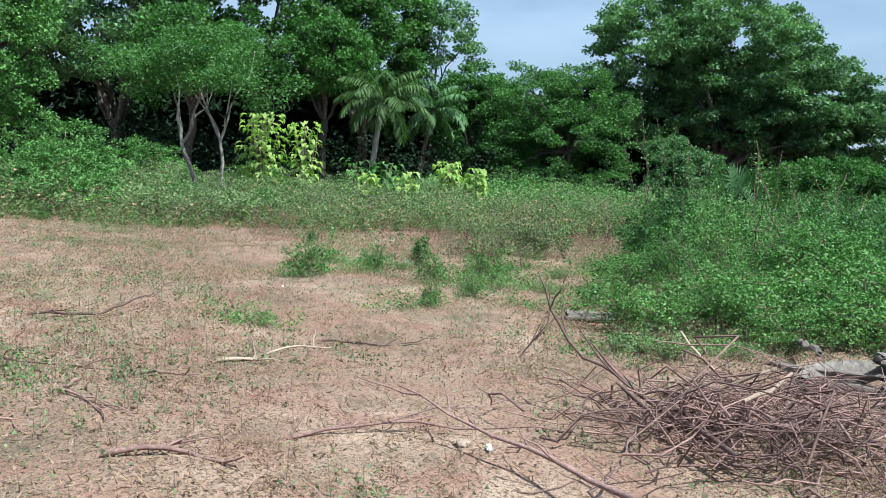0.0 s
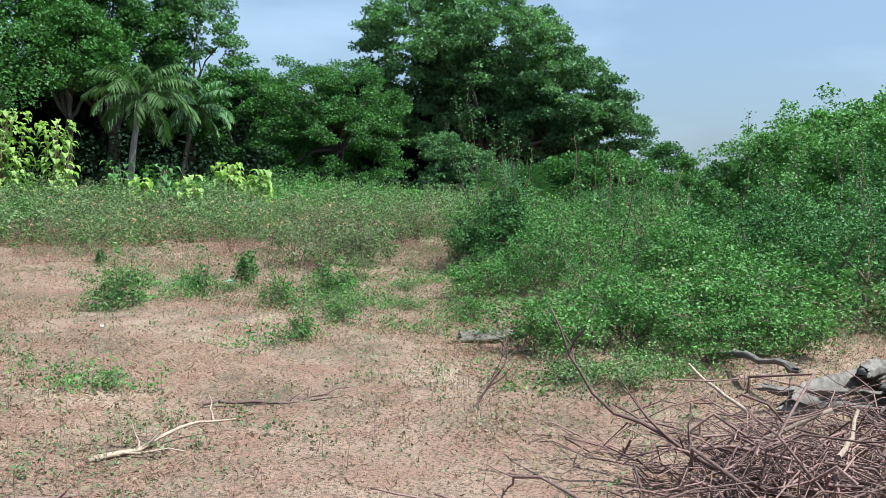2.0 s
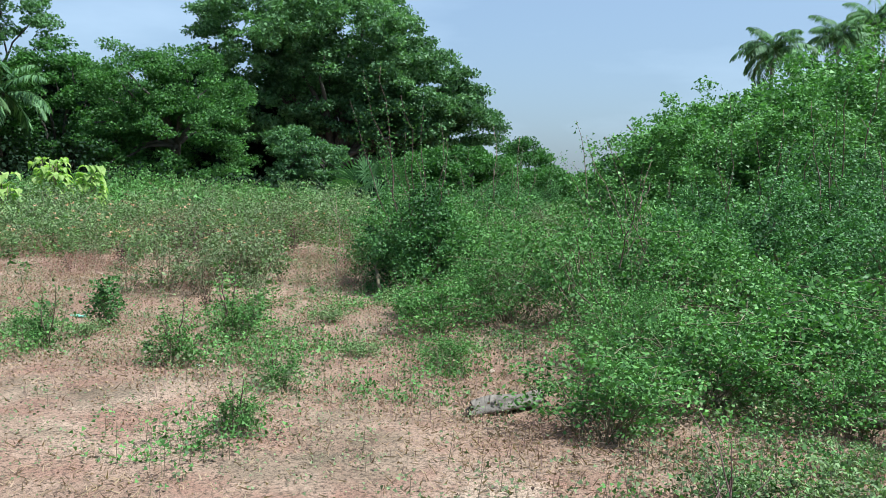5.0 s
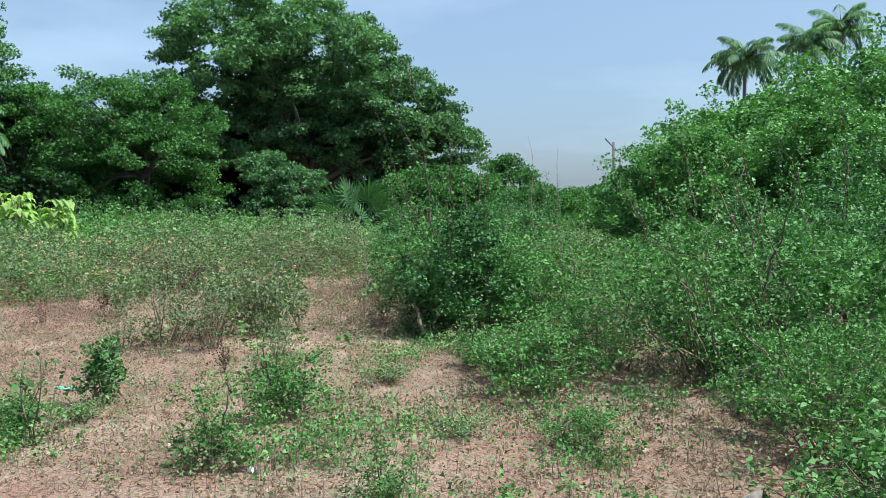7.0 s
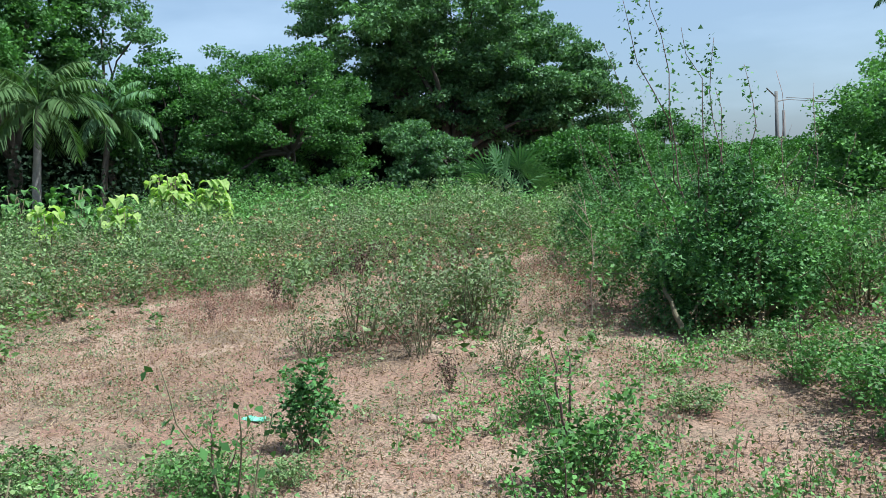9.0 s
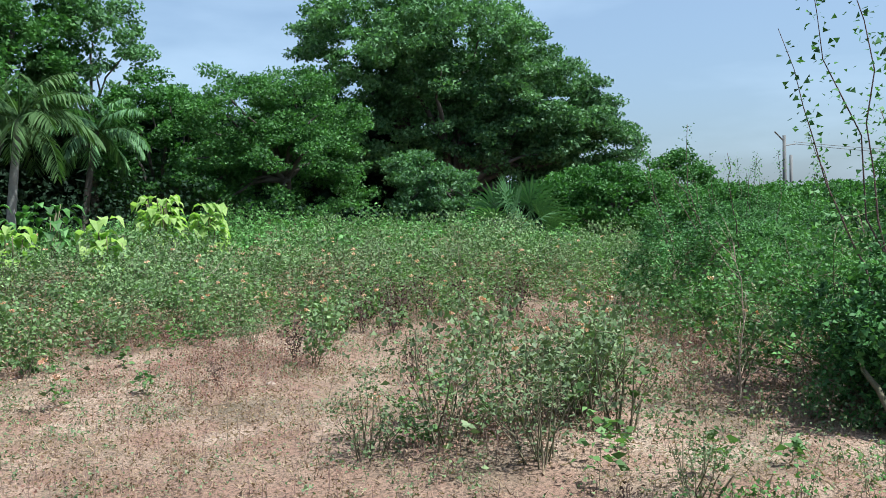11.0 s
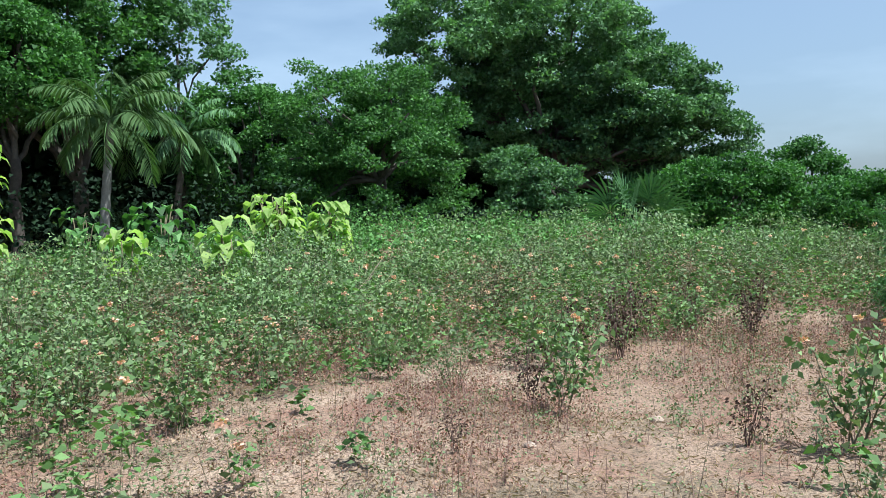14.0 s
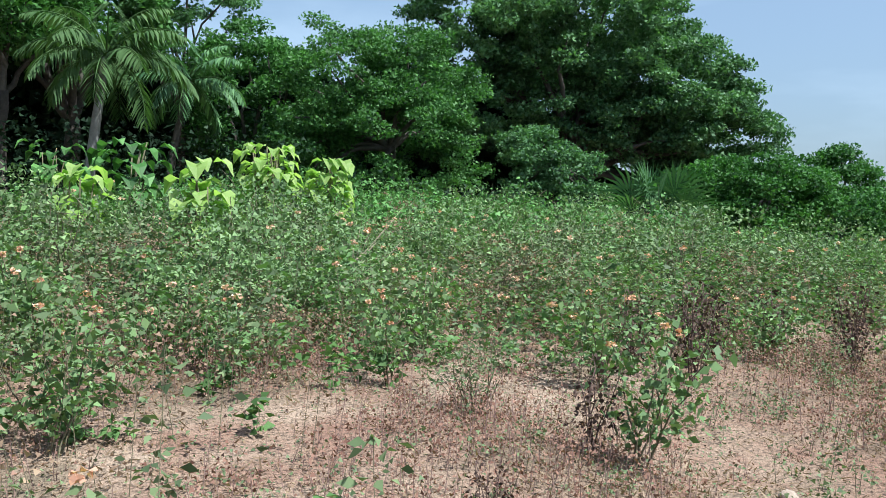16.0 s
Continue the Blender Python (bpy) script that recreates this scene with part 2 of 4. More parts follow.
def tubes_mesh(name, paths, material, sides=5):
    """Tapered round stems. paths: pairs of a point list and a radius list."""
    vs, fs, base = [], [], 0
    ang = np.linspace(0, 2 * math.pi, sides, endpoint=False)
    for pts, rad in paths:
        pts, rad = np.asarray(pts, float), np.asarray(rad, float)
        t = unit(np.gradient(pts, axis=0))
        ref = np.where(np.abs(t[:, 2:3]) > 0.9, np.array([[1.0, 0, 0]]), np.array([[0, 0, 1.0]]))
        a = unit(np.cross(t, ref))
        b = np.cross(t, a)
        ring = pts[:, None] + rad[:, None, None] * (a[:, None] * np.cos(ang)[None, :, None] + b[:, None] * np.sin(ang)[None, :, None])
        vs.append(ring.reshape(-1, 3))
        m = len(pts)
        i = np.arange(m - 1)[:, None] * sides + np.arange(sides)[None]
        j = np.arange(m - 1)[:, None] * sides + (np.arange(sides)[None] + 1) % sides
        fs.append(base + np.stack([i, j, j + sides, i + sides], axis=-1).reshape(-1, 4))
        # end caps as two fans of quads
        for off in (0, (m - 1) * sides):
            for q in range(1, sides - 1, 2):
                fs.append(base + off + np.array([[0, q, q + 1, (q + 2) % sides if q + 2 < sides else 0]]) if q + 2 < sides else np.zeros((0, 4), int))
        base += m * sides
    me = mesh_np(name, np.concatenate(vs), np.concatenate(fs), 4, material)
    me.polygons.foreach_set("use_smooth", np.ones(len(me.polygons), bool))
    return me


def bent(a, b, wob=0.08, k=7, sag=0.0):
    """A crooked line from a to b."""
    a, b = np.asarray(a, float), np.asarray(b, float)
    t = np.linspace(0, 1, k)[:, None]
    L = np.linalg.norm(b - a)
    off = np.cumsum(rng.normal(size=(k, 3)) * wob * L / k ** 0.5, axis=0)
    off -= off[0] + t * (off[-1] - off[0])
    p = a + (b - a) * t + off
    p[:, 2] += sag * L * (4 * t * (1 - t))[:, 0]
    return p


def part(name, me, parent, label=""):
    ob = new(name, me)
    ob.parent = parent
    return tagged(ob, label)


def thing(name, x, y, label, category, group="", z=None, kind=""):
    ob = new(name)
    ob.location = (x, y, float(height(x, y)) if z is None else z)
    return tagged(ob, label, category, group, kind)


def placed(ob, x, y, turn=0.0, s=1.0, dz=0.0):
    """A copy of a plant at another place, turned and scaled."""
    c = copy_thing(ob, pose(x, y, float(height(x, y)) + dz, 0, 0, turn))
    c.scale = (s, s, s)
    return c


def ball(k, shell=0.5):
    """k random points of a unit ball, most of them near its skin."""
    v = unit(rng.normal(size=(k, 3)))
    return v * (shell + (1 - shell) * rng.random((k, 1))) ** 0.7


# ---- ground ----
def build_ground():
    core = np.concatenate([[-3000, -800, -300, -140, -80], np.arange(-45, -12, 3.0), np.arange(-12, 14, 0.33), np.arange(14, 72, 3.0), [90, 140, 300, 800, 3000]])
    cory = np.concatenate([[-3000, -800, -200, -60, -20], np.arange(-8, 2, 1.0), np.arange(2, 30, 0.33), np.arange(30, 80, 2.0), [90, 120, 200, 400, 1000, 3000]])
    gx, gy = np.meshgrid(core, cory)
    gz = height(gx, gy)
    v = np.stack([gx, gy, gz], axis=-1).reshape(-1, 3)
    nx, ny = len(core), len(cory)
    i = (np.arange(ny - 1)[:, None] * nx + np.arange(nx - 1)[None]).reshape(-1)
    me = mesh_np("ground", v, np.stack([i, i + 1, i + nx + 1, i + nx], axis=-1), 4, M_SOIL)
    me.polygons.foreach_set("use_smooth", np.ones(len(me.polygons), bool))
    tagged(new("ground", me), "dry sandy reddish soil with thin withered litter", "ground", kind="structure")


build_ground()


# ---- trees ----
def clump_leaves(centres, radii, counts, flat=0.62):
    out = []
    for c, r, k in zip(centres, radii, counts):
        p = ball(int(k), 0.15)
        p[:, 2] *= flat
        out.append(c + p * r)
    return np.concatenate(out)


def crown_clumps(n, rx, ry, rz, cz, lo=-0.5):
    """Clump centres over a domed crown, denser at its skin."""
    out = []
    while len(out) < n:
        p = unit(rng.normal(size=(1, 3)))[0] * (0.55 + 0.45 * rng.random() ** 0.5)
        if p[2] > lo:
            out.append((p[0] * rx, p[1] * ry, cz + p[2] * rz))
    return np.array(out)


def build_tree(name, x, y, label, h, rx, ry, material, n_clumps=60, per=380, leaf=0.3, trunk_r=0.25, low=0.25, clump=1.2, bark=None, lo=-0.55, droop=0.3, aspect=0.5, bare=0.0, lean=(0, 0)):
    """A broadleaf tree: trunk, limbs and a crown made of leafy clumps with gaps between them."""
    t = thing(name, x, y, label, "tree")
    bark = bark or M_BARKD
    base = h * low
    cz, rz = (base + h) / 2, (h - base) / 2
    cl = crown_clumps(n_clumps, rx - clump * 0.6, ry - clump * 0.6, rz - clump * 0.4, cz, lo)
    cl[:, 0] += lean[0]
    cl[:, 1] += lean[1]
    fork = np.array([lean[0] * 0.3, lean[1] * 0.3, base * 0.9 + 0.3])
    part("trunk", tubes_mesh("trunk", [(bent((0, 0, -0.2), fork, 0.06), np.linspace(trunk_r * 1.25, trunk_r * 0.8, 7))], bark, 8), t)
    pick = rng.choice(len(cl), min(10, len(cl)), replace=False)
    for q in pick:
        part("limb", tubes_mesh("limb", [(bent(fork - (0, 0, 0.15), cl[q], 0.1, 8, 0.08), np.linspace(trunk_r * 0.55, 0.03, 8))], bark, 5), t)
    rad = clump * (0.65 + 0.7 * rng.random(len(cl)))
    pts = clump_leaves(cl, rad, 1.0 * per * (rad / clump) ** 2)
    part("crown", leaves_mesh("crown", pts, 1.15 * leaf * (0.5 + 1.0 * rng.random(len(pts))), material, aspect + 0.15, droop, 0.55, tri=True), t)
    return t


def lobed_tree(x, y, label, lobes, material, clump, per, leaf, trunk_r):
    """A great tree whose crown is several leafy domes. lobes: centre x, y, z, radii x, y, z and clumps of each."""
    t = thing("tree", x, y, label, "tree")
    part("trunk", tubes_mesh("trunk", [(bent((0, 0, -0.2), (0.3, 0, 3.2), 0.05), np.linspace(trunk_r * 1.3, trunk_r, 7))], M_BARKD, 9), t)
    sets = []
    for cx, cy, cz, rx, ry, rz, n in lobes:
        cl = crown_clumps(n, rx - clump * 0.5, ry - clump * 0.5, rz - clump * 0.3, cz, -0.7)
        cl[:, 0] += cx
        cl[:, 1] += cy
        cl += rng.normal(size=cl.shape) * 0.22
        for q in rng.choice(n, 5, replace=False):
            part("limb", tubes_mesh("limb", [(bent((0.3, 0, 3.0), cl[q], 0.1, 8, 0.1), np.linspace(trunk_r * 0.5, 0.03, 8))], M_BARKD, 5), t)
        sets.append(cl)
    cl = np.concatenate(sets)
    rad = clump * (0.5 + 0.8 * rng.random(len(cl)))
    pts = clump_leaves(cl, rad, per * (rad / clump) ** 2, 0.5)
    part("crown", leaves_mesh("crown", pts, leaf * (0.5 + 1.0 * rng.random(len(pts))), material, 0.65, 0.3, 0.55, tri=True), t)
    return t


def build_palm(name, x, y, label, h, fronds, length, material, lean=0.0, leaflets=34, trunk_r=0.16, category="palm tree", droopy=1.0, width=0.06, bark=None):
    """A feather palm: ringed leaning trunk and arching fronds with hanging leaflets."""
    t = thing(name, x, y, label, category)
    top = np.array([lean * h, 0, h])
    zz = np.linspace(-0.2, 1, 26)
    pth = np.stack([lean * h * np.clip(zz, 0, 1) ** 1.4, 0 * zz, h * zz], axis=-1)
    rr = trunk_r * (1.1 - 0.35 * np.clip(zz, 0, 1)) * (1 + 0.06 * (np.arange(26) % 2))
    part("trunk", tubes_mesh("trunk", [(pth, rr)], bark or M_PALMT, 8), t)
    for f in range(fronds):
        az = 2.4 * f + rng.normal() * 0.2
        e0 = 1.25 - 1.7 * f / fronds + rng.normal() * 0.08
        s = np.linspace(0, 1, 12)
        ang = e0 - droopy * 1.5 * s ** 1.4
        step = length * (0.85 + 0.3 * rng.random()) / 11
        r = np.concatenate([[0], np.cumsum(np.cos(ang[:-1]) * step)])
        z = np.concatenate([[0], np.cumsum(np.sin(ang[:-1]) * step)])
        rib = top + np.stack([r * math.cos(az), r * math.sin(az), z], axis=-1)
        fr = part("frond", tubes_mesh("frond", [(rib, np.linspace(0.035, 0.008, 12))], M_PALM, 4), t)
        u = np.repeat(np.linspace(0.12, 0.99, leaflets), 2)
        side = np.tile([1.0, -1.0], leaflets)
        p0 = np.stack([np.interp(u, s, rib[:, k]) for k in range(3)], axis=-1)
        tang = unit(np.stack([np.interp(u, s, np.gradient(rib[:, k])) for k in range(3)], axis=-1))
        sid = unit(np.cross(tang, np.array([[0, 0, 1.0]]))) * side[:, None]
        ln = length * 0.27 * (np.sin(math.pi * np.clip(u, 0.08, 0.96)) ** 0.5)[:, None]
        d = unit(tang * 0.5 + sid * 0.8 + np.array([[0, 0, -0.55]]) + rng.normal(size=sid.shape) * 0.12)
        w = unit(np.cross(d, np.array([[0, 0, 1.0]]))) * width * 0.5
        mid_ = p0 + d * ln * 0.5
        tip = p0 + d * ln + np.array([[0, 0, -0.25]]) * ln
        v = np.stack([p0 - w * 0.5, mid_ - w, tip, mid_ + w], axis=1).reshape(-1, 3)
        part("blade", mesh_np("blade", v, np.arange(len(v)).reshape(-1, 4), 4, material), fr)
    return t


def build_fan_palm(x, y, label, blades=15):
    """A low fan palm: stalks with pleated round fans of narrow segments."""
    t = thing("fan_palm", x, y, label, "palm")
    part("trunk", tubes_mesh("trunk", [(bent((0, 0, -0.1), (0, 0, 0.7), 0.03), np.linspace(0.22, 0.16, 7))], M_PALMT, 8), t)
    for f in range(blades):
        az, e = 2.4 * f, 0.1 + 1.3 * (f / blades)
        d = np.array([math.cos(az) * math.cos(e), math.sin(az) * math.cos(e), math.sin(e)])
        tip = np.array([0, 0, 0.6]) + d * (0.9 + 0.35 * rng.random())
        st = part("stalk", tubes_mesh("stalk", [(bent((0, 0, 0.55), tip, 0.02), np.linspace(0.02, 0.012, 7))], M_FAN, 4), t)
        side = np.cross(d, (0, 0, 1.0))
        side /= np.linalg.norm(side)
        tw = rng.uniform(-1.3, 1.3)
        side = side * math.cos(tw) + np.cross(d, side) * math.sin(tw)
        vs = []
        for g in np.linspace(-1.6, 1.6, 17):
            q = d * math.cos(g) + side * math.sin(g)
            L = 1.3 * (0.75 + 0.25 * math.cos(g)) * (0.9 + 0.2 * rng.random())
            perp = (-d * math.sin(g) + side * math.cos(g)) * 0.042
            e1 = tip + q * L * 0.55
            vs += [tip, e1 - perp, tip + q * L + np.array([0, 0, -0.16 * L]), e1 + perp]
        part("fan", mesh_np("fan", vs, np.arange(len(vs)).reshape(-1, 4), 4, M_FAN), st)
    return t


def build_trees():
    # the great dark tree with its lobes, and the rounder, lighter tree beside it
    lobed_tree(18.5, 60, "great spreading dark-green broadleaf tree behind the field",
               ((-4.7, 0, 11.3, 5.1, 4.6, 4.6, 260), (0.9, 0.5, 11.1, 6.6, 5.2, 4.6, 380), (5.4, -0.5, 8.0, 5.9, 4.4, 3.5, 280), (8.2, -0.8, 6.0, 4.9, 3.8, 2.3, 160),
                (-1.5, 1.5, 6.4, 8.6, 4.2, 3.2, 260), (3.5, 0.5, 6.0, 6.0, 4.0, 2.8, 160), (8.6, 0.6, 3.2, 4.4, 3.0, 2.2, 120), (0.5, 1.0, 9.0, 4.0, 3.0, 3.0, 90)), M_TREE, 0.85, 170, 0.27, 0.55)
    lobed_tree(6.8, 54, "rounded bushy mid-green tree with foliage down to the ground",
               ((-1.5, 0, 5.6, 3.2, 3.0, 2.8, 90), (1.5, 0.2, 5.9, 3.3, 3.0, 2.9, 100), (0.2, -0.6, 3.2, 4.7, 3.6, 3.0, 150), (-3.2, 0, 2.8, 2.2, 2.2, 2.4, 40)), M_ACACIA, 0.75, 210, 0.19, 0.28)
    build_tree("tree", 1.4, 60, "dense green tree at the wood's edge", 9.2, 3.4, 3.2, M_TREE2, 110, 200, 0.21, 0.25, 0.05, 0.75, lo=-0.8)
    lobed_tree(14.2, 52.5, "low dark bushy tree with layered foliage",
               ((-0.7, 0, 3.4, 1.7, 1.6, 1.3, 40), (1.0, 0, 2.7, 1.7, 1.5, 1.2, 36), (-1.3, -0.2, 2.0, 1.6, 1.5, 1.0, 30), (0.3, 0, 1.3, 2.5, 2.0, 1.2, 44)), M_TREE, 0.6, 190, 0.19, 0.16)
    build_tree("tree", 21.6, 48, "broad low tree with glossy green leaves", 4.3, 4.2, 3.2, M_TREE2, 150, 220, 0.17, 0.2, 0.02, 0.65, lo=-0.8)
    build_tree("tree", 26.8, 49, "broad low tree with glossy green leaves", 4.9, 2.6, 2.4, M_TREE2, 70, 200, 0.17, 0.18, 0.02, 0.6, lo=-0.8)
    build_tree("tree", 24.0, 42, "broad low tree with bright green leaves", 2.9, 3.6, 2.4, M_TREE2, 90, 220, 0.15, 0.16, 0.02, 0.55, lo=-0.8)
    build_tree("tree", 33, 50, "dense bushy green tree at the field's far edge", 3.2, 4.6, 3, M_TREE2, 80, 220, 0.18, 0.2, 0.02, 0.7, lo=-0.75)
    build_tree("tree", 42, 55, "dense bushy green tree at the field's far edge", 3.6, 6.0, 4, M_TREE2, 80, 240, 0.22, 0.2, 0.02, 0.9, lo=-0.75)
    build_tree("tree", 53, 60, "dense bushy green tree at the field's far edge", 4.0, 6.5, 4, M_TREE2, 70, 260, 0.26, 0.2, 0.02, 1.0, lo=-0.75)
    build_tree("tree", 66, 62, "dense bushy green tree at the field's far edge", 5.0, 8, 5, M_TREE2, 70, 300, 0.3, 0.2, 0.02, 1.2, lo=-0.75)
    # the high wood on the west side
    build_tree("tree", -6.5, 60, "tall old tree of the wood with an open crown", 17.0, 5.2, 5, M_ACACIA, 230, 190, 0.26, 0.4, 0.2, 0.85, lo=-0.6)
    build_tree("tree", -13, 58, "tall old tree of the wood, deep in shade below", 18.5, 6.5, 6, M_ACACIA, 260, 190, 0.28, 0.4, 0.16, 0.95, lo=-0.6)
    build_tree("tree", -22, 55, "tall old tree of the wood, deep in shade below", 18.0, 7.0, 6, M_TREE, 260, 190, 0.28, 0.4, 0.16, 1.0, lo=-0.6)
    build_tree("tree", -31, 52, "tall old tree of the wood, deep in shade below", 17.0, 7.0, 6, M_TREE, 180, 200, 0.3, 0.4, 0.25, 1.1, lo=-0.6)
    build_tree("tree", -8.3, 54, "mid-green tree of the wood with drooping foliage", 11.0, 3.6, 3.4, M_TREE2, 120, 190, 0.22, 0.25, 0.4, 0.8, lo=-0.6)
    build_tree("tree", -15.5, 50, "mid-green tree of the wood with drooping foliage", 10.5, 4.2, 3.6, M_TREE2, 120, 190, 0.22, 0.25, 0.42, 0.85, lo=-0.6)
    build_tree("tree", -1.8, 61, "slender tree with sparse open branches against the sky", 14.8, 3.4, 2.6, M_TREE, 100, 110, 0.22, 0.2, 0.3, 0.6, lo=-0.6)
    build_tree("tree", -16.4, 30, "leafy bright green tree at the clearing's edge", 9.5, 2.3, 2.4, M_SHRUB, 120, 230, 0.15, 0.2, 0.16, 0.6, lo=-0.85)
    # forked light tree standing in front of the wood
    t = thing("tree", -8.9, 30, "slender forked tree with pale trunks and feathery crown", "tree")
    cl = []
    for a, b, r in (((0.3, 0, -0.1), (-0.6, 0, 2.1), 0.09), ((0.9, 0.1, -0.1), (0.75, 0, 2.3), 0.075)):
        part("trunk", tubes_mesh("trunk", [(bent(a, b, 0.05), np.linspace(r, r * 0.7, 7))], M_BARK, 7), t)
        for k in range(5):
            tip = np.array(b) + np.array([rng.normal() * 1.2 - 0.35 * (b[0] < 0), rng.normal() * 0.8, 1.9 + 1.5 * rng.random()])
            part("limb", tubes_mesh("limb", [(bent(b, tip, 0.08), np.linspace(r * 0.6, 0.02, 7))], M_BARK, 5), t)
            cl.append(tip)
    cl = np.concatenate([np.array(cl) + (0, 0, 0.4), np.stack([rng.normal(size=46) * 1.9 - 0.2, rng.normal(size=46) * 1.0, 4.85 + rng.normal(size=46) * 0.55], axis=-1)])
    pts = clump_leaves(cl, 0.75 + 0.3 * rng.random(len(cl)), [380] * len(cl), 0.55)
    part("crown", leaves_mesh("crown", pts, 0.13 * (0.6 + 0.8 * rng.random(len(pts))), M_ACACIA, 0.6, 0.2, 0.6, tri=True), t)
    # palms
    build_palm("coconut_palm", -4.6, 48, "young coconut palm with drooping grey-green fronds", 5.2, 20, 3.0, M_PALM, 0.09, width=0.09, trunk_r=0.17)
    build_palm("coconut_palm", -2.2, 55, "leaning coconut palm half hidden by trees", 5.3, 17, 2.8, M_TREE, 0.14, width=0.09, bark=M_BARKD)
    for px, py, ph in ((62.3, 62, 14.9), (76.4, 66, 18.2), (82.0, 66, 20.6)):
        build_palm("coconut_palm", px, py, "tall coconut palm against the sky", ph + 0.6, 26, 4.1, M_TREE, 0.02, leaflets=46, width=0.13, trunk_r=0.2, droopy=1.05)
    build_fan_palm(15.7, 46, "low fan palm with stiff pleated grey-green fans").scale = (1.3, 1.3, 1.3)
    # far woods that close the view; their leaf colour carries the shade under the trees
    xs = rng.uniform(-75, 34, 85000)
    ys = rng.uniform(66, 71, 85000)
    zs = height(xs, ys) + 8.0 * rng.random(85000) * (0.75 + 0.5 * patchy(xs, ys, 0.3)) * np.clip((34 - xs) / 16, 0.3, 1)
    me = leaves_mesh("far_woods", np.stack([xs, ys, zs], axis=-1), 0.95, M_WOODS_SHADE, 0.85, 0.2, 0.5, tri=True)
    tagged(new("far_woods", me), "dense woods closing the far side, shade put into near-black leaves", "woods", kind="stuff")
    # undergrowth in the same near-black leaves, its shade painted in too
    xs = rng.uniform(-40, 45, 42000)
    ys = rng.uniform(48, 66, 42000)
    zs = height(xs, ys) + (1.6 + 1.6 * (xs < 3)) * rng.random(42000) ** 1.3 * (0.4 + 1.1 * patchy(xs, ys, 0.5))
    me = leaves_mesh("undergrowth", np.stack([xs, ys, zs], axis=-1), 0.3, M_WOODS_SHADE, 0.7, 0.2, 0.5, tri=True)
    tagged(new("undergrowth", me), "leafy undergrowth below the trees, shade put into near-black leaves", "undergrowth", kind="stuff")


build_trees()


# ---- shrubs ----
def shrub_parts(t, h, r, leaves, leaf, material, stems=16, shoots=0, spread=0.07, lo=0.03, aspect=0.55, shoot_h=1.6, stem_mat=None, twigs=6, tri=False):
    """Stems fanning out of the ground, side twigs, and small leaves gathered in sprays along them."""
    stem_mat = stem_mat or M_STEM
    lines, weight = [], []
    extra = []
    for k in range(stems):
        a, q = rng.uniform(0, 2 * math.pi), rng.random() ** 0.6
        foot = np.array([math.cos(a), math.sin(a), 0]) * r * 0.35 * rng.random()
        tip = np.array([math.cos(a) * r * q, math.sin(a) * r * q, h * (1.0 - 0.55 * q * q) * (0.7 + 0.35 * rng.random())])
        p = bent(foot - (0, 0, 0.03), tip, 0.12, 8, 0.1)
        paths = [(p[::2], np.linspace(0.004 + 0.006 * h, 0.003, 4))]
        lines.append(p)
        weight.append(0.5)
        for s in range(twigs):
            b = p[rng.integers(2, 8)]
            tw = b + np.array([rng.normal() * 0.28 * r, rng.normal() * 0.28 * r, (rng.random() * 0.28 - 0.06) * h])
            pp = bent(b, tw, 0.1, 8)
            if s % 2 == 0:
                paths.append((pp[::3], np.linspace(0.004, 0.002, 3)))
            lines.append(pp)
            weight.append(0.2 + 1.5 * rng.random() ** 2)
        part("stem", tubes_mesh("stem", paths, stem_mat, 3), t)
    for k in range(shoots):
        a = rng.uniform(0, 2 * math.pi)
        top = h * (1.1 + (shoot_h - 1.1) * rng.random())
        q = r * (0.3 + 0.8 * rng.random())
        tip = np.array([math.cos(a) * q, math.sin(a) * q, top])
        p = bent((tip[0] * 0.4, tip[1] * 0.4, h * 0.5), tip, 0.06, 9)
        part("shoot", tubes_mesh("shoot", [(p, np.linspace(0.011, 0.003, 9))], M_STICKD, 4), t)
        uu = rng.random(60) ** 0.8
        extra.append(np.stack([np.interp(uu, np.linspace(0, 1, 9), p[:, c]) for c in range(3)], axis=-1) + rng.normal(size=(60, 3)) * 0.035)
    L = np.stack(lines)
    w = np.array(weight)
    per = 26 if leaves > 5000 else 12
    n = leaves // per
    pick = rng.choice(len(L), n, p=w / w.sum())
    u = rng.random(n) ** 0.7 * 6.99
    i = u.astype(int)
    f = (u - i)[:, None]
    pts = L[pick, i] * (1 - f) + L[pick, i + 1] * f + rng.normal(size=(n, 3)) * spread * np.array([r, r, h * 0.5])
    tight = (0.05 if leaves > 5000 else 0.075) * max(r, h) * (0.5 + rng.random((n, 1)))
    pts = np.repeat(pts, per, axis=0) + np.repeat(tight, per, axis=0) * rng.normal(size=(n * per, 3)) * (1, 1, 0.6)
    pts[:, 2] = np.maximum(pts[:, 2], lo * (0.3 + rng.random(len(pts))))
    pts = np.concatenate([pts] + extra)
    part("foliage", leaves_mesh("foliage", pts, leaf * (0.55 + 0.9 * rng.random(len(pts))), material, aspect, 0.15, 0.5, tri=tri), t)
    return t


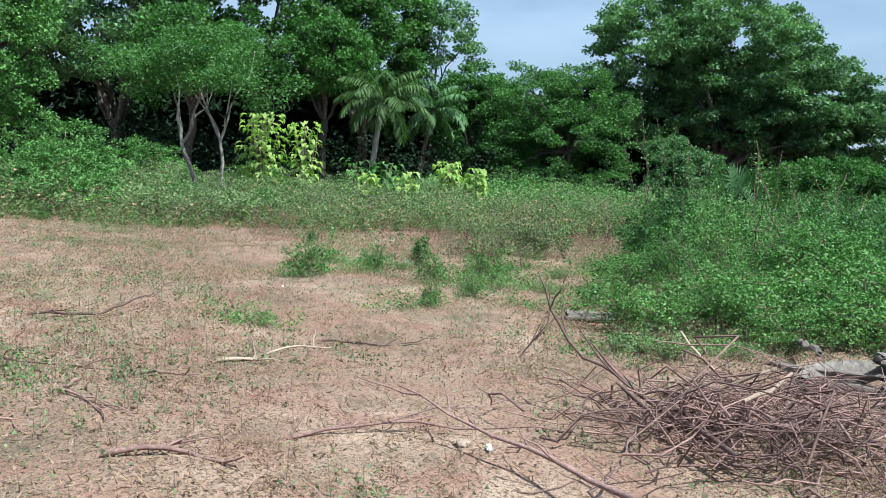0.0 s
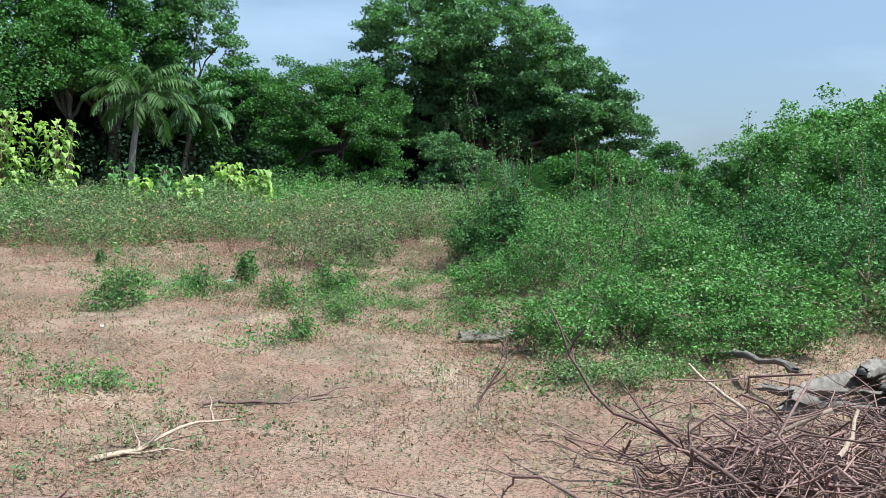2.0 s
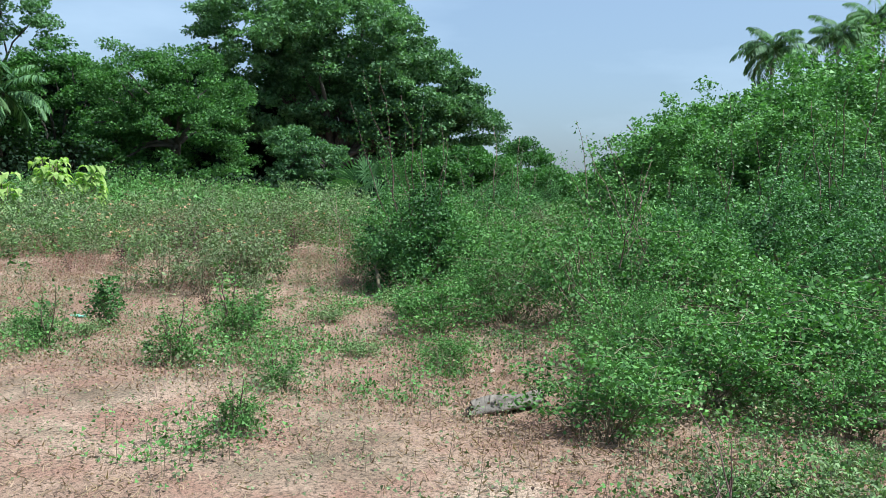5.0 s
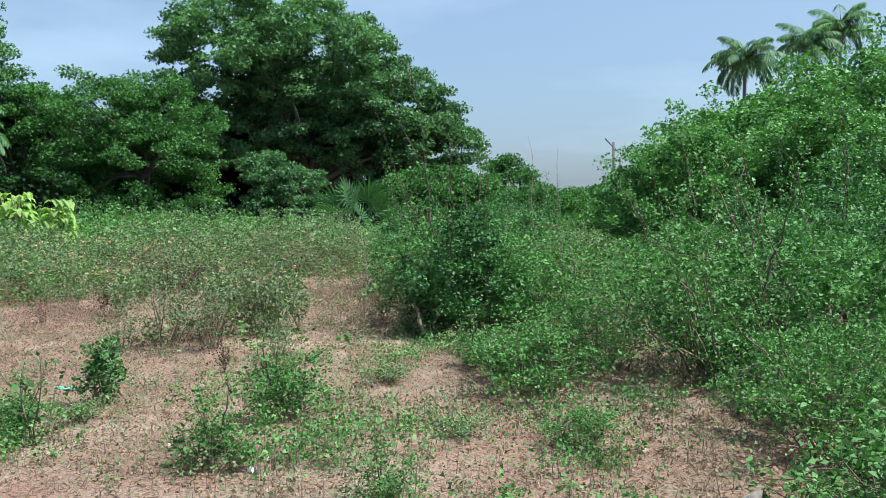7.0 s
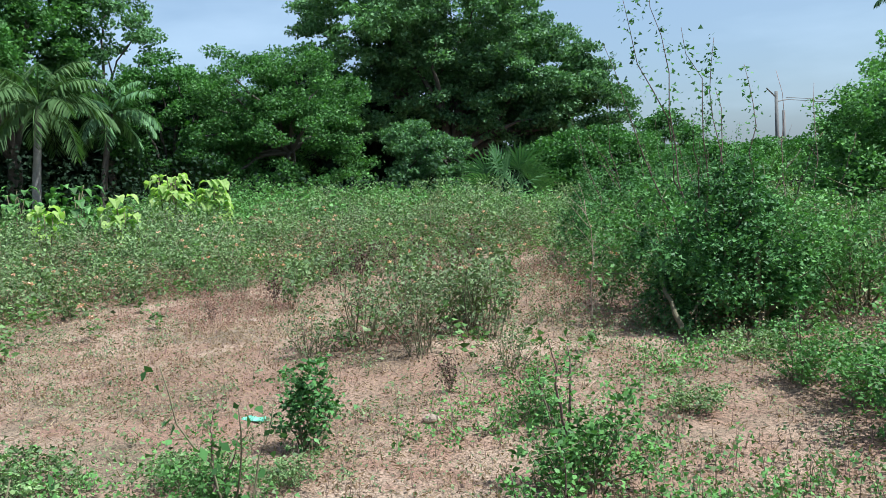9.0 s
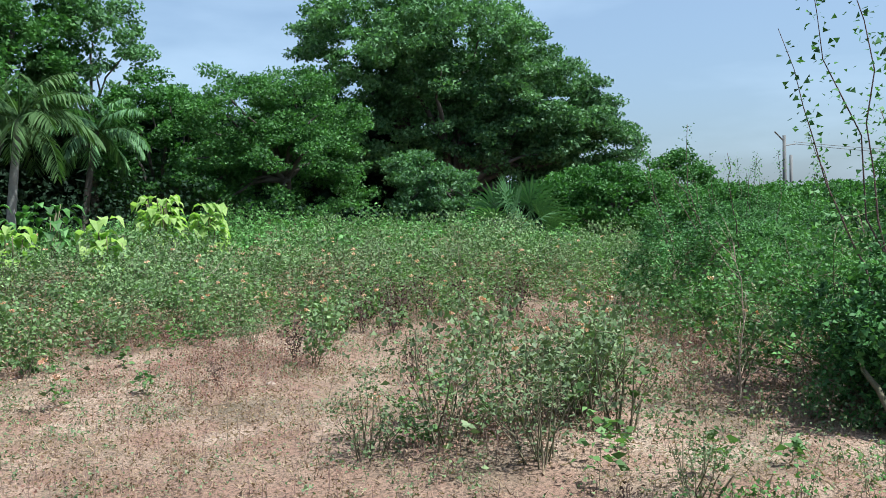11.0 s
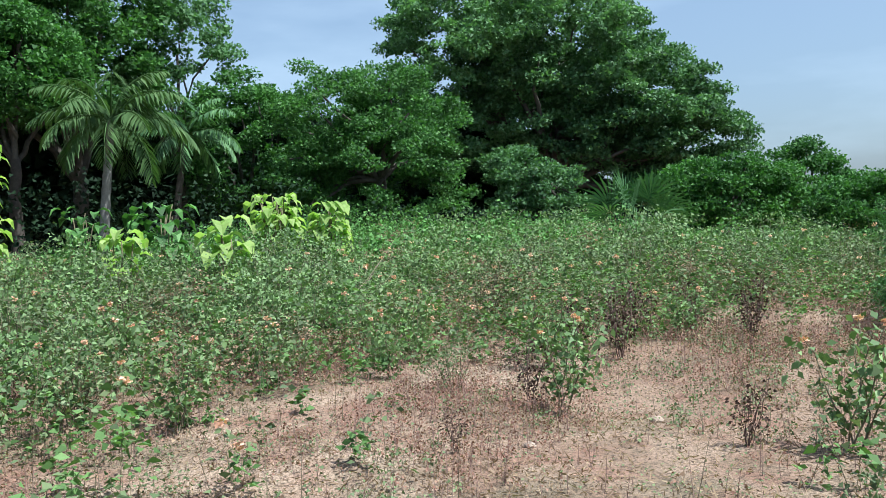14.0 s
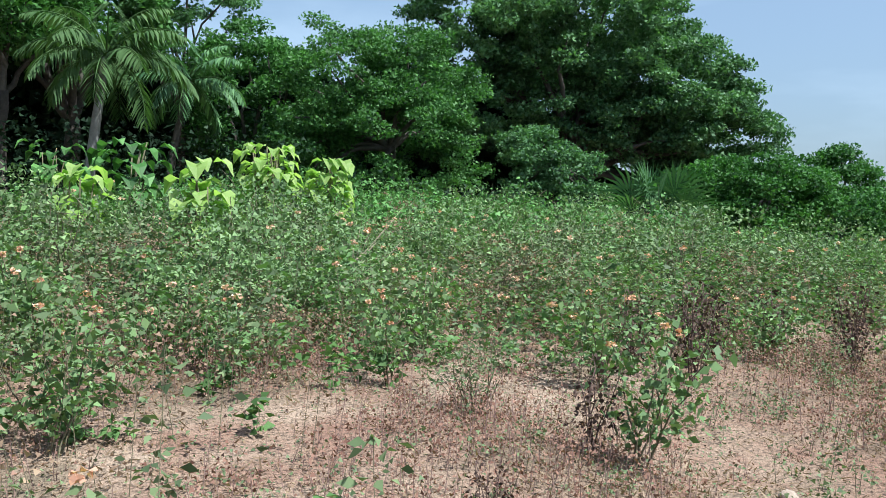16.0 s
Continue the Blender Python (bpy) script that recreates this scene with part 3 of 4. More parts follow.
def mound_shrub(x, y, label, h, r, clumps, per, leaf, material, group="", size=0.13, shoots=0, tips=()):
    """A tall mounded thicket: many leafy clumps over a dome, carried by stems."""
    t = thing("shrub", x, y, label, "shrub", group)
    cl = crown_clumps(clumps, r * 0.9, r * 0.9, h * 0.8, h * 0.08, -0.05)
    cl += rng.normal(size=cl.shape) * 0.07 * h
    cl[:, 2] = np.maximum(cl[:, 2], 0.06 * h)
    for q in range(12):
        part("stem", tubes_mesh("stem", [(bent((rng.normal() * 0.3, rng.normal() * 0.3, -0.05), cl[q], 0.1, 8, 0.1), np.linspace(0.04, 0.01, 8))], M_STEM, 5), t)
    rad = size * h * (0.45 + 1.0 * rng.random(len(cl)))
    pts = clump_leaves(cl, rad, np.full(len(cl), per), 0.7)
    pts[:, 2] = np.maximum(pts[:, 2], 0.03)
    tips = [np.array(tip, float) for tip in tips]
    for k in range(shoots):
        a = rng.uniform(0, 2 * math.pi)
        q = r * (0.3 + 0.7 * rng.random())
        tips.append(np.array([math.cos(a) * q, math.sin(a) * q, h * (1.15 + 0.55 * rng.random())]))
    for tip in tips:
        p = bent((tip[0] * 0.4, tip[1] * 0.4, h * 0.5), tip, 0.06, 9)
        part("shoot", tubes_mesh("shoot", [(p, np.linspace(0.011, 0.003, 9))], M_STICKD, 4), t)
        uu = rng.random(190) ** 0.9 * 0.97
        pts = np.concatenate([pts, np.stack([np.interp(uu, np.linspace(0, 1, 9), p[:, c]) for c in range(3)], axis=-1) + rng.normal(size=(190, 3)) * 0.06])
    part("foliage", leaves_mesh("foliage", pts, leaf * (0.55 + 0.9 * rng.random(len(pts))), material, 0.75, 0.2, 0.62, tri=True), t)
    return t


def shrub(name, x, y, label, h, r, leaves, leaf, material, group="", category="shrub", **kw):
    return shrub_parts(thing(name, x, y, label, category, group), h, r, leaves, leaf, material, **kw)


def build_shrubs():
    g = "shrubs of the eastern thicket"
    # the upright dense shrub with long shoots beside the path
    mound_shrub(4.45, 17.0, "dense dark thorny shrub with long bare-tipped shoots", 1.85, 0.85, 210, 100, 0.056, M_SHRUBD, "", 0.11, tips=((-1.1, 0.45, 3.0), (-0.95, 0.3, 3.45), (-0.7, 0.2, 3.6), (-0.4, 0.1, 3.1), (0.0, 0.1, 3.0), (0.2, -0.1, 2.7)))
    shrub("shrub", 5.9, 16.7, "loose rounded green shrub beside the path", 1.45, 1.25, 6500, 0.046, M_SHRUB, stems=30)
    shrub("shrub", 5.2, 20.2, "slender green shrub with small leaves", 1.0, 0.5, 1500, 0.05, M_SHRUB, stems=14)
    a = shrub("shrub", 4.5, 12.6, "tangled green shrub with small leaves", 1.55, 1.35, 9500, 0.05, M_SHRUB, g, stems=34, shoots=3, tri=True, aspect=0.7)
    b = mound_shrub(7.0, 13.0, "tangled deep-green shrub with small leaves", 2.0, 1.6, 160, 130, 0.052, M_SHRUBD, g, 0.12, 3)
    e = mound_shrub(5.4, 12.2, "tangled bright green shrub with small leaves", 1.5, 1.35, 160, 115, 0.044, M_SHRUB, g, 0.12, 4)
    c = mound_shrub(16.2, 24.6, "tall mounded thicket shrub hung with broad-leaved creepers", 4.35, 2.6, 430, 115, 0.11, M_SHRUB, g, 0.085)
    for k, (x, y, sc) in enumerate(((3.9, 13.6, 0.62), (3.6, 11.0, 0.6), (5.6, 14.0, 0.75), (6.3, 18.2, 0.8), (4.7, 17.7, 1.05), (5.6, 18.0, 0.95))):
        placed(a, x, y, 77 * k + 20, sc)
    for k, (x, y, sc) in enumerate(((8.3, 16.6, 1.0), (10.2, 15.6, 1.3), (9.4, 19.0, 0.9), (7.4, 20.4, 0.8), (4.2, 11.6, 0.5), (7.6, 22.4, 1.05))):
        placed(e, x, y, 77 * k + 20, sc)
    for k, (x, y, sc) in enumerate(((9.2, 13.2, 1.0), (11.6, 18.0, 1.0), (12.2, 14.6, 1.35), (7.6, 10.9, 0.9), (14.8, 17.6, 1.6), (10.2, 24.5, 0.9), (11.5, 27.5, 0.95), (14.0, 30, 1.0), (18, 34, 1.1), (7.2, 23.2, 0.95))):
        placed(b, x, y, 131 * k + 50, sc)
    for k, (x, y, sc) in enumerate(((20.2, 27.0, 1.3), (24.6, 27.0, 1.55), (28.4, 27.5, 1.95), (18.6, 22.0, 1.1), (22.5, 22, 1.5))):
        placed(c, x, y, 101 * k + 35, sc)
    # west side bushes below the wood
    d = mound_shrub(-10.4, 22.6, "rounded leafy green bush at the clearing's edge", 1.9, 2.0, 170, 80, 0.085, M_SHRUB, "bushes of the western edge", 0.13)
    for k, (x, y, s) in enumerate(((-13.5, 23, 0.95), (-7.6, 24.3, 0.55), (-16.5, 25, 1.2), (-5.6, 25.0, 0.5), (-12, 27, 1.15), (-9, 40, 0.9), (-14, 40, 1.3), (-19, 42, 1.8))):
        placed(d, x, y, 63 * k + 15, s)
    # low plants on the bare ground
    lb = shrub("low_bush", 2.15, 9.55, "low sprawling green bush on bare soil", 0.62, 0.62, 3600, 0.036, M_SHRUB, category="bush", stems=26)
    placed(lb, 2.75, 9.95, 80, 0.8)
    placed(lb, 2.75, 13.1, 140, 0.95)
    placed(lb, 3.3, 13.6, 200, 0.85)
    placed(lb, 2.2, 11.9, 30, 0.5)
    placed(lb, 3.0, 13.9, 290, 0.7)
    w = shrub("weed_bush", 0.66, 13.6, "low leafy weed with upright shoots on bare soil", 0.55, 0.42, 2100, 0.034, M_SHRUB, category="weed", stems=16, shoots=3, shoot_h=1.5)
    placed(w, -0.08, 12.5, 100, 0.75)
    placed(w, -1.95, 12.9, 160, 0.9)
    placed(w, -1.05, 14.0, 220, 0.7)
    placed(w, 0.45, 11.3, 10, 0.5)
    placed(w, 3.0, 14.5, 10, 0.75)
    placed(w, -0.05, 10.4, 70, 0.5)
    placed(w, 1.15, 14.9, 70, 0.5)
    u = shrub("upright_weed", -0.36, 15.1, "small upright cone-shaped green weed", 0.55, 0.2, 1300, 0.04, M_SHRUBD, category="weed", stems=9, spread=0.16)
    placed(u, -2.7, 17.6, 0, 0.55)
    pb = shrub("cushion_plant", -2.05, 14.9, "pale green cushion of low leaves", 0.26, 0.4, 1600, 0.03, M_WEED, category="weed", stems=14)
    placed(pb, -1.1, 14.6, 60, 0.8)
    placed(pb, 1.9, 8.1, 90, 0.7)
    placed(pb, 2.2, 7.8, 190, 0.8)
    placed(pb, 2.9, 8.3, 250, 0.7)
    placed(pb, -1.7, 8.7, 20, 0.5)
    placed(pb, -3.1, 5.6, 20, 0.4)
    for k, (x, y, sc) in enumerate(((3.4, 9.4, 0.8), (4.4, 9.2, 0.7), (1.6, 12.4, 0.6), (-0.6, 14.4, 0.6), (2.0, 14.4, 0.7), (3.4, 15.4, 0.9))):
        placed(pb, x, y, 53 * k, sc)
    for k, (x, y, sc) in enumerate(((3.3, 9.9, 1.2), (4.1, 9.9, 1.3), (4.9, 10.0, 1.4), (4.6, 9.2, 1.1), (5.6, 10.4, 1.5), (3.7, 8.9, 0.8))):
        placed(lb, x, y, 97 * k + 11, sc)


build_shrubs()


# ---- lime-leaved saplings ----
def build_lime_sapling(x, y, label, h, n, spreadw, material=None):
    t = thing("sapling", x, y, label, "sapling", "lime-leaved saplings in the weeds")
    vs = []
    for k in range(max(2, n // 14)):
        a = rng.uniform(0, 6.3)
        tip = np.array([math.cos(a) * spreadw * rng.random(), math.sin(a) * spreadw * rng.random(), h * (0.8 + 0.2 * rng.random())])
        part("stem", tubes_mesh("stem", [(bent((0, 0, -0.05), tip, 0.05), np.linspace(0.025, 0.01, 7))], M_STEM, 5), t)
    for k in range(n):
        a, q = rng.uniform(0, 6.3), rng.random() ** 0.5
        z = h * (0.12 + 0.9 * rng.random())
        base = np.array([math.cos(a) * spreadw * q, math.sin(a) * spreadw * q, z])
        d = np.array([math.cos(a) + rng.normal() * 0.4, math.sin(a) + rng.normal() * 0.4, 0.15])
        d /= np.linalg.norm(d)
        s = np.cross(d, (0, 0, 1.0))
        L = 0.26 + 0.16 * rng.random()
        # a broad drooping leaf of four rows
        rows = [(0.0, 0.03, 0.0), (0.3, 0.34, 0.02), (0.65, 0.3, -0.16), (1.0, 0.02, -0.55)]
        pr = [(base + d * L * u * (1 - 0.25 * u) + np.array([0, 0, L * dz]), w * L) for u, w, dz in rows]
        for (p, w0), (q2, w1) in zip(pr[:-1], pr[1:]):
            up_ = np.array([0, 0, 0.12 * L])
            vs += [p, q2, q2 + s * w1 + up_ * (w1 > 0.03), p + s * w0 + up_ * (w0 > 0.03)]
            vs += [p, p - s * w0 + up_ * (w0 > 0.03), q2 - s * w1 + up_ * (w1 > 0.03), q2]
    part("foliage", mesh_np("foliage", vs, np.arange(len(vs)).reshape(-1, 4), 4, material or M_YELLOW), t)


for sx, sy, sh, sn, sw in ((-0.1, 33.1, 2.0, 190, 0.42), (1.0, 33.1, 1.85, 110, 0.3), (-1.4, 28.5, 1.6, 50, 0.22), (-2.9, 30, 1.5, 50, 0.25), (-7.6, 34, 3.5, 300, 0.85), (-5.9, 34, 3.3, 170, 0.55)):
    build_lime_sapling(sx, sy, "sapling with large drooping lime-yellow leaves", sh, sn, sw)


build_lime_sapling(-2.3, 31, "slender green sapling with whorls of long leaves", 1.9, 80, 0.45, M_SHRUB)
build_lime_sapling(-4.0, 36, "slender green sapling with whorls of long leaves", 1.9, 60, 0.5, M_SHRUB)


# ---- weed field ----
def weed_cover(x, y):
    """How thickly weeds stand: dense past the clearing's edge, thin on the bare soil."""
    edge = 21.6 - 2.6 / (1 + np.exp((x + 5) / 0.8)) + 1.2 * (patchy(x, y, 0.6) - 0.5)
    dense = 1 / (1 + np.exp(-(y - edge - 1.0) / 0.7))
    path = np.exp(-(((x - 5.6) / 2.2) ** 2 + ((y - 24.0) / 1.6) ** 2))
    path2 = np.exp(-(((x - 3.0 - 0.25 * (y - 19.4)) / 0.9) ** 2)) * (y > 17.8) * (y < 24)
    near3 = np.exp(-(((x - 1.2) / 2.6) ** 2 + ((y - 21.7) / 2.2) ** 2))
    mid_clump = 0.4 * np.exp(-(((x - 1.3) / 0.9) ** 2 + ((y - 17.6) / 0.9) ** 2))
    left = 0.5 * np.exp(-(((x + 3.2) / 1.5) ** 2 + ((y - 22.0) / 1.6) ** 2))
    east = 0.45 * np.clip((x - 3.6) / 2.0, 0, 1) * (y > 9.5) * (y < 24)
    return np.clip(np.maximum.reduce([dense - 0.75 * near3, mid_clump, left, east]) - path - path2, 0, 1)


def field(n, seedbox):
    x0, x1, y0, y1 = seedbox
    x, y = rng.uniform(x0, x1, n), rng.uniform(y0, y1, n)
    keep = rng.random(n) < weed_cover(x, y)
    return x[keep], y[keep]


def weed_meshes(x, y, h, n_leaf, leaf, name, label, material, flowers=0.0, stem_mat=None, tri=True):
    """Many upright weeds in one: thin stems, leaves round them, flower heads on some."""
    k = len(x)
    z = height(x, y)
    lean = rng.normal(size=(k, 2)) * 0.16
    foot = np.stack([x, y, z - 0.02], axis=-1)
    tip = np.stack([x + lean[:, 0] * h, y + lean[:, 1] * h, z + h], axis=-1)
    w = np.stack([np.full(k, 0.0028), np.zeros(k), np.zeros(k)], axis=-1)
    w2 = np.stack([np.full(k, -0.0014), np.full(k, 0.0025), np.zeros(k)], axis=-1)
    w3 = np.stack([np.full(k, -0.0014), np.full(k, -0.0025), np.zeros(k)], axis=-1)
    v = np.stack([foot + w, foot + w2, foot + w3, tip + w * 0.4, tip + w2 * 0.4, tip + w3 * 0.4], axis=1).reshape(-1, 3)
    o = np.arange(k)[:, None] * 6
    f = np.concatenate([o + np.array([[0, 1, 4, 3]]), o + np.array([[1, 2, 5, 4]]), o + np.array([[2, 0, 3, 5]])])
    st = new(name + "_stems", mesh_np(name + "_stems", v, f, 4, stem_mat or M_STEM))
    tagged(st, label + ", thin stems", "weeds", kind="stuff")
    i = np.repeat(np.arange(k), n_leaf)
    u = 0.12 + 0.88 * rng.random(len(i)) ** 0.75
    p = foot[i] * (1 - u[:, None]) + tip[i] * u[:, None]
    rad = (0.05 + 0.3 * h[i] * (1.1 - u)) * (0.3 + rng.random(len(i)))
    a = rng.uniform(0, 2 * math.pi, len(i))
    p = p + np.stack([np.cos(a) * rad, np.sin(a) * rad, rng.normal(size=len(i)) * 0.02], axis=-1)
    al = np.stack([np.cos(a), np.sin(a), np.zeros(len(i))], axis=-1)
    me = leaves_mesh(name, p, leaf * (0.5 + rng.random(len(i))), material, 0.7 if tri else 0.55, 0.15, 0.45, 0.12, al, tri=tri)
    tagged(new(name, me), label, "weeds", kind="stuff")
    if flowers:
        j = np.where(rng.random(k) < flowers)[0]
        c = np.repeat(tip[j], 16, axis=0)
        b = ball(len(c), 0.4) * np.array([[0.042, 0.042, 0.024]])
        me = leaves_mesh(name + "_flowers", c + b, 0.032, M_FLOWER, 0.8, -0.2, 0.5)
        tagged(new(name + "_flowers", me), "faded pink flower heads on the weeds", "flowers", kind="stuff")


def build_field():
    x, y = field(12500, (-17, 22, 16, 34))
    h = (0.12 + 0.95 * patchy(x, y, 1.3)) * (0.4 + 1.15 * rng.random(len(x)) ** 1.8) * np.clip(0.75 + (y - 24) * 0.035, 0.6, 1.15)
    weed_meshes(x, y, h, 26, 0.066, "weed_field", "knee-high green weeds covering the field", M_FIELD, 0.07, tri=False)
    x, y = field(6500, (-15, 14, 17, 34))
    h = (0.25 + 0.75 * patchy(x + 3, y, 1.5)) * (0.6 + 0.9 * rng.random(len(x)) ** 1.5)
    weed_meshes(x, y, h, 22, 0.054, "olive_weeds", "dull olive weeds among the greener ones", M_OLIVE, 0.12, tri=False)
    x, y = field(6500, (-20, 28, 32, 52))
    h = (0.45 + 0.65 * np.exp(-((x - 4) / 8) ** 2)) * (0.35 + 1.3 * patchy(x, y, 0.8)) * (0.7 + 0.6 * rng.random(len(x)))
    weed_meshes(x, y, h, 30, 0.12, "far_weeds", "tall green weeds at the field's back", M_SHRUB)
    x, y = field(1700, (2.6, 16, 9.5, 24))
    h = 0.4 + 0.5 * rng.random(len(x))
    weed_meshes(x, y, h, 30, 0.05, "thicket_weeds", "rough pale green weeds round the thicket", M_WEED)
    x, y = field(6000, (-16, 14, 18, 28))
    h = 0.25 + 0.4 * rng.random(len(x))
    weed_meshes(x, y, h, 16, 0.036, "withered_weeds", "withered reddish-brown weeds at the field's edge", M_DRYLEAF)
    x = rng.uniform(-6, 7, 17000)
    y = rng.uniform(17.2, 27, 17000)
    keep = rng.random(17000) < np.clip(2.6 * patchy(x + 1, y + 2, 1.2) - 0.95 + 0.12 * (y - 23), 0.03, 1)
    x, y = x[keep], y[keep]
    weed_meshes(x, y, 0.06 + 0.22 * rng.random(len(x)) ** 1.5, 14, 0.024, "stubble", "low reddish withered stubble on the soil", M_RED, stem_mat=M_STICK)
    x, y = rng.uniform(1.8, 13, 5200), rng.uniform(8.6, 24, 5200)
    keep = rng.random(5200) < np.clip((x - 1.8) / 1.6, 0, 1) * np.clip((y - 8.2) / 1.5, 0, 1) * np.clip(1.8 * patchy(x, y, 1.7) - 0.3, 0.1, 1) * (1 - np.exp(-(((x - 3.2) / 1.1) ** 2 + ((y - 15.4) / 1.4) ** 2)))
    x, y = x[keep], y[keep]
    half = len(x) // 2
    weed_meshes(x[:half], y[:half], 0.1 + 0.35 * rng.random(half) ** 1.5, 24, 0.034, "thicket_grass", "dull olive undergrowth at the thicket's foot", M_OLIVE)
    weed_meshes(x[half:], y[half:], 0.08 + 0.3 * rng.random(len(x) - half) ** 1.5, 22, 0.03, "dry_undergrowth", "dry brown undergrowth at the thicket's foot", M_DRYLEAF, stem_mat=M_STICK)
    # sparse thin weeds on the bare soil, gathered in drifts and low sprawling patches
    n = 9500
    x, y = rng.uniform(-9, 5, n), 3.0 + 22.5 * rng.random(n)
    keep = rng.random(n) < np.clip(patchy(x, y, 1.1) * 1.9 - 0.72, 0, 1)
    x, y = x[keep], y[keep]
    weed_meshes(x, y, 0.05 + 0.2 * rng.random(len(x)) ** 2, 22, 0.03, "soil_weeds", "thin scattered weeds on bare soil", M_OLIVE, 0.0)
    centres = np.array(((0.3, 12.5), (0.7, 12.2), (0.9, 13.0), (1.0, 13.8), (1.3, 12.9), (2.3, 12.6), (2.8, 13.2), (3.1, 12.4), (-1.7, 13.4), (-1.1, 13.7), (-2.2, 12.9), (-1.4, 14.8), (-2.1, 14.9),
                        (1.75, 8.1), (2.5, 8.3), (3.2, 9.0), (1.4, 10.9), (2.0, 11.6), (0.9, 15.0), (1.6, 15.8), (-0.4, 10.2), (-1.9, 8.7), (-3.0, 5.7), (2.6, 15.4), (3.4, 16.0), (4.2, 15.6)))
    q = rng.integers(0, len(centres), 1300)
    xy = centres[q] + rng.normal(size=(1300, 2)) * np.array([0.3, 0.2])
    weed_meshes(xy[:, 0], xy[:, 1], 0.05 + 0.22 * rng.random(1300) ** 1.6, 16, 0.034, "sprawling_weeds", "low sprawling green weeds in patches", M_SHRUB)
    # grey withered stubble across the clearing
    n = 16000
    x, y = rng.uniform(-10, 6, n), 2.5 + 20 * rng.random(n)
    keep = rng.random(n) < np.clip(2.6 * patchy(x + 7, y - 1, 0.9) - 0.9, 0.04, 1)
    x, y = x[keep], y[keep]
    weed_meshes(x, y, 0.03 + 0.12 * rng.random(len(x)) ** 1.5, 9, 0.026, "dry_stubble", "short withered stubble across the clearing", M_DRYLEAF, stem_mat=M_STICK)


build_field()


def build_field_bushes():
    g = "bushy weeds in the field"
    kinds = [shrub("weed_bush", -1.1, 26.4, "loose bushy grey-green weed among lower weeds", 1.0, 0.8, 2200, 0.06, M_WEED, g, "weed", stems=16, tri=True, aspect=0.7),
             shrub("weed_bush", 0.7, 17.7, "loose straggling green weed with open stems", 0.95, 0.6, 850, 0.05, M_OLIVE, g, "weed", stems=14, spread=0.1, tri=True, aspect=0.7),
             shrub("weed_bush", -2.4, 27.2, "bushy withered grey-brown weed with bare twigs", 0.85, 0.7, 700, 0.04, M_DRYLEAF, g, "weed", stems=26, tri=True, aspect=0.7)]
    spots = ((1.3, 17.8, 1, 1.0), (1.9, 17.5, 1, 0.95), (1.1, 17.1, 1, 0.75), (2.0, 18.1, 1, 1.1), (0.2, 17.8, 1, 0.6), (1.55, 16.2, 1, 0.55), (-0.4, 26, 0, 1.0), (-3.2, 24.4, 0, 0.9), (-4.3, 23.3, 1, 0.9),
             (-1.9, 27.3, 2, 1.1), (0.6, 27.3, 0, 0.9), (-3.6, 26.6, 0, 1.1), (-5.0, 25.4, 0, 1.0), (-6.3, 22, 1, 1.0), (-4.2, 22.3, 2, 0.6), (-2.9, 22.9, 1, 0.8), (2.2, 26.5, 1, 0.9), (3.4, 27.6, 0, 0.8), (0.2, 22.6, 1, 0.55), (-0.9, 24, 2, 0.7))
    for k, (x, y, i, sc) in enumerate(spots):
        placed(kinds[i], x, y, 71 * k, sc)
    for k in range(170):
        x, y = rng.uniform(-16, 13), 22 + 18 * rng.random() ** 1.3
        if weed_cover(np.array([x]), np.array([y]))[0] > 0.5:
            placed(kinds[int(rng.choice([0, 0, 1, 2]))], x, y, 47 * k, 0.8 + 0.55 * rng.random() + 0.015 * (y - 22))


build_field_bushes()


# ---- litter and dry grass on the soil ----
def blades(n, box, length, name, label, material, dens, flat=0.6):
    x0, x1, y0, y1 = box
    x = rng.uniform(x0, x1, n)
    y = y0 + (y1 - y0) * rng.random(n)
    keep = rng.random(n) < dens(x, y)
    x, y = x[keep], y[keep]
    k = len(x)
    z = height(x, y)
    L = length * (0.4 + 1.2 * rng.random(k))
    d = rng.normal(size=(k, 3))
    d[:, 2] = np.abs(d[:, 2]) * (1 - flat) + 0.12
    d = unit(d) * L[:, None]
    s = unit(np.cross(d, rng.normal(size=(k, 3)))) * (0.0028 + 0.004 * rng.random((k, 1)))
    p = np.stack([x, y, z], axis=-1)
    v = np.stack([p - s, p + s, p + d], axis=1).reshape(-1, 3)
    tagged(new(name, mesh_np(name, v, np.arange(3 * k).reshape(-1, 3), 3, material)), label, "dry grass", kind="stuff")


def fade(x, y):
    """Thins the litter out towards the far sides of the clearing."""
    return np.clip((x + 17) / 8, 0, 1) * np.clip((14 - x) / 6, 0, 1) * np.clip((y + 3) / 5, 0, 1) * np.clip((30 - y) / 4, 0, 1)


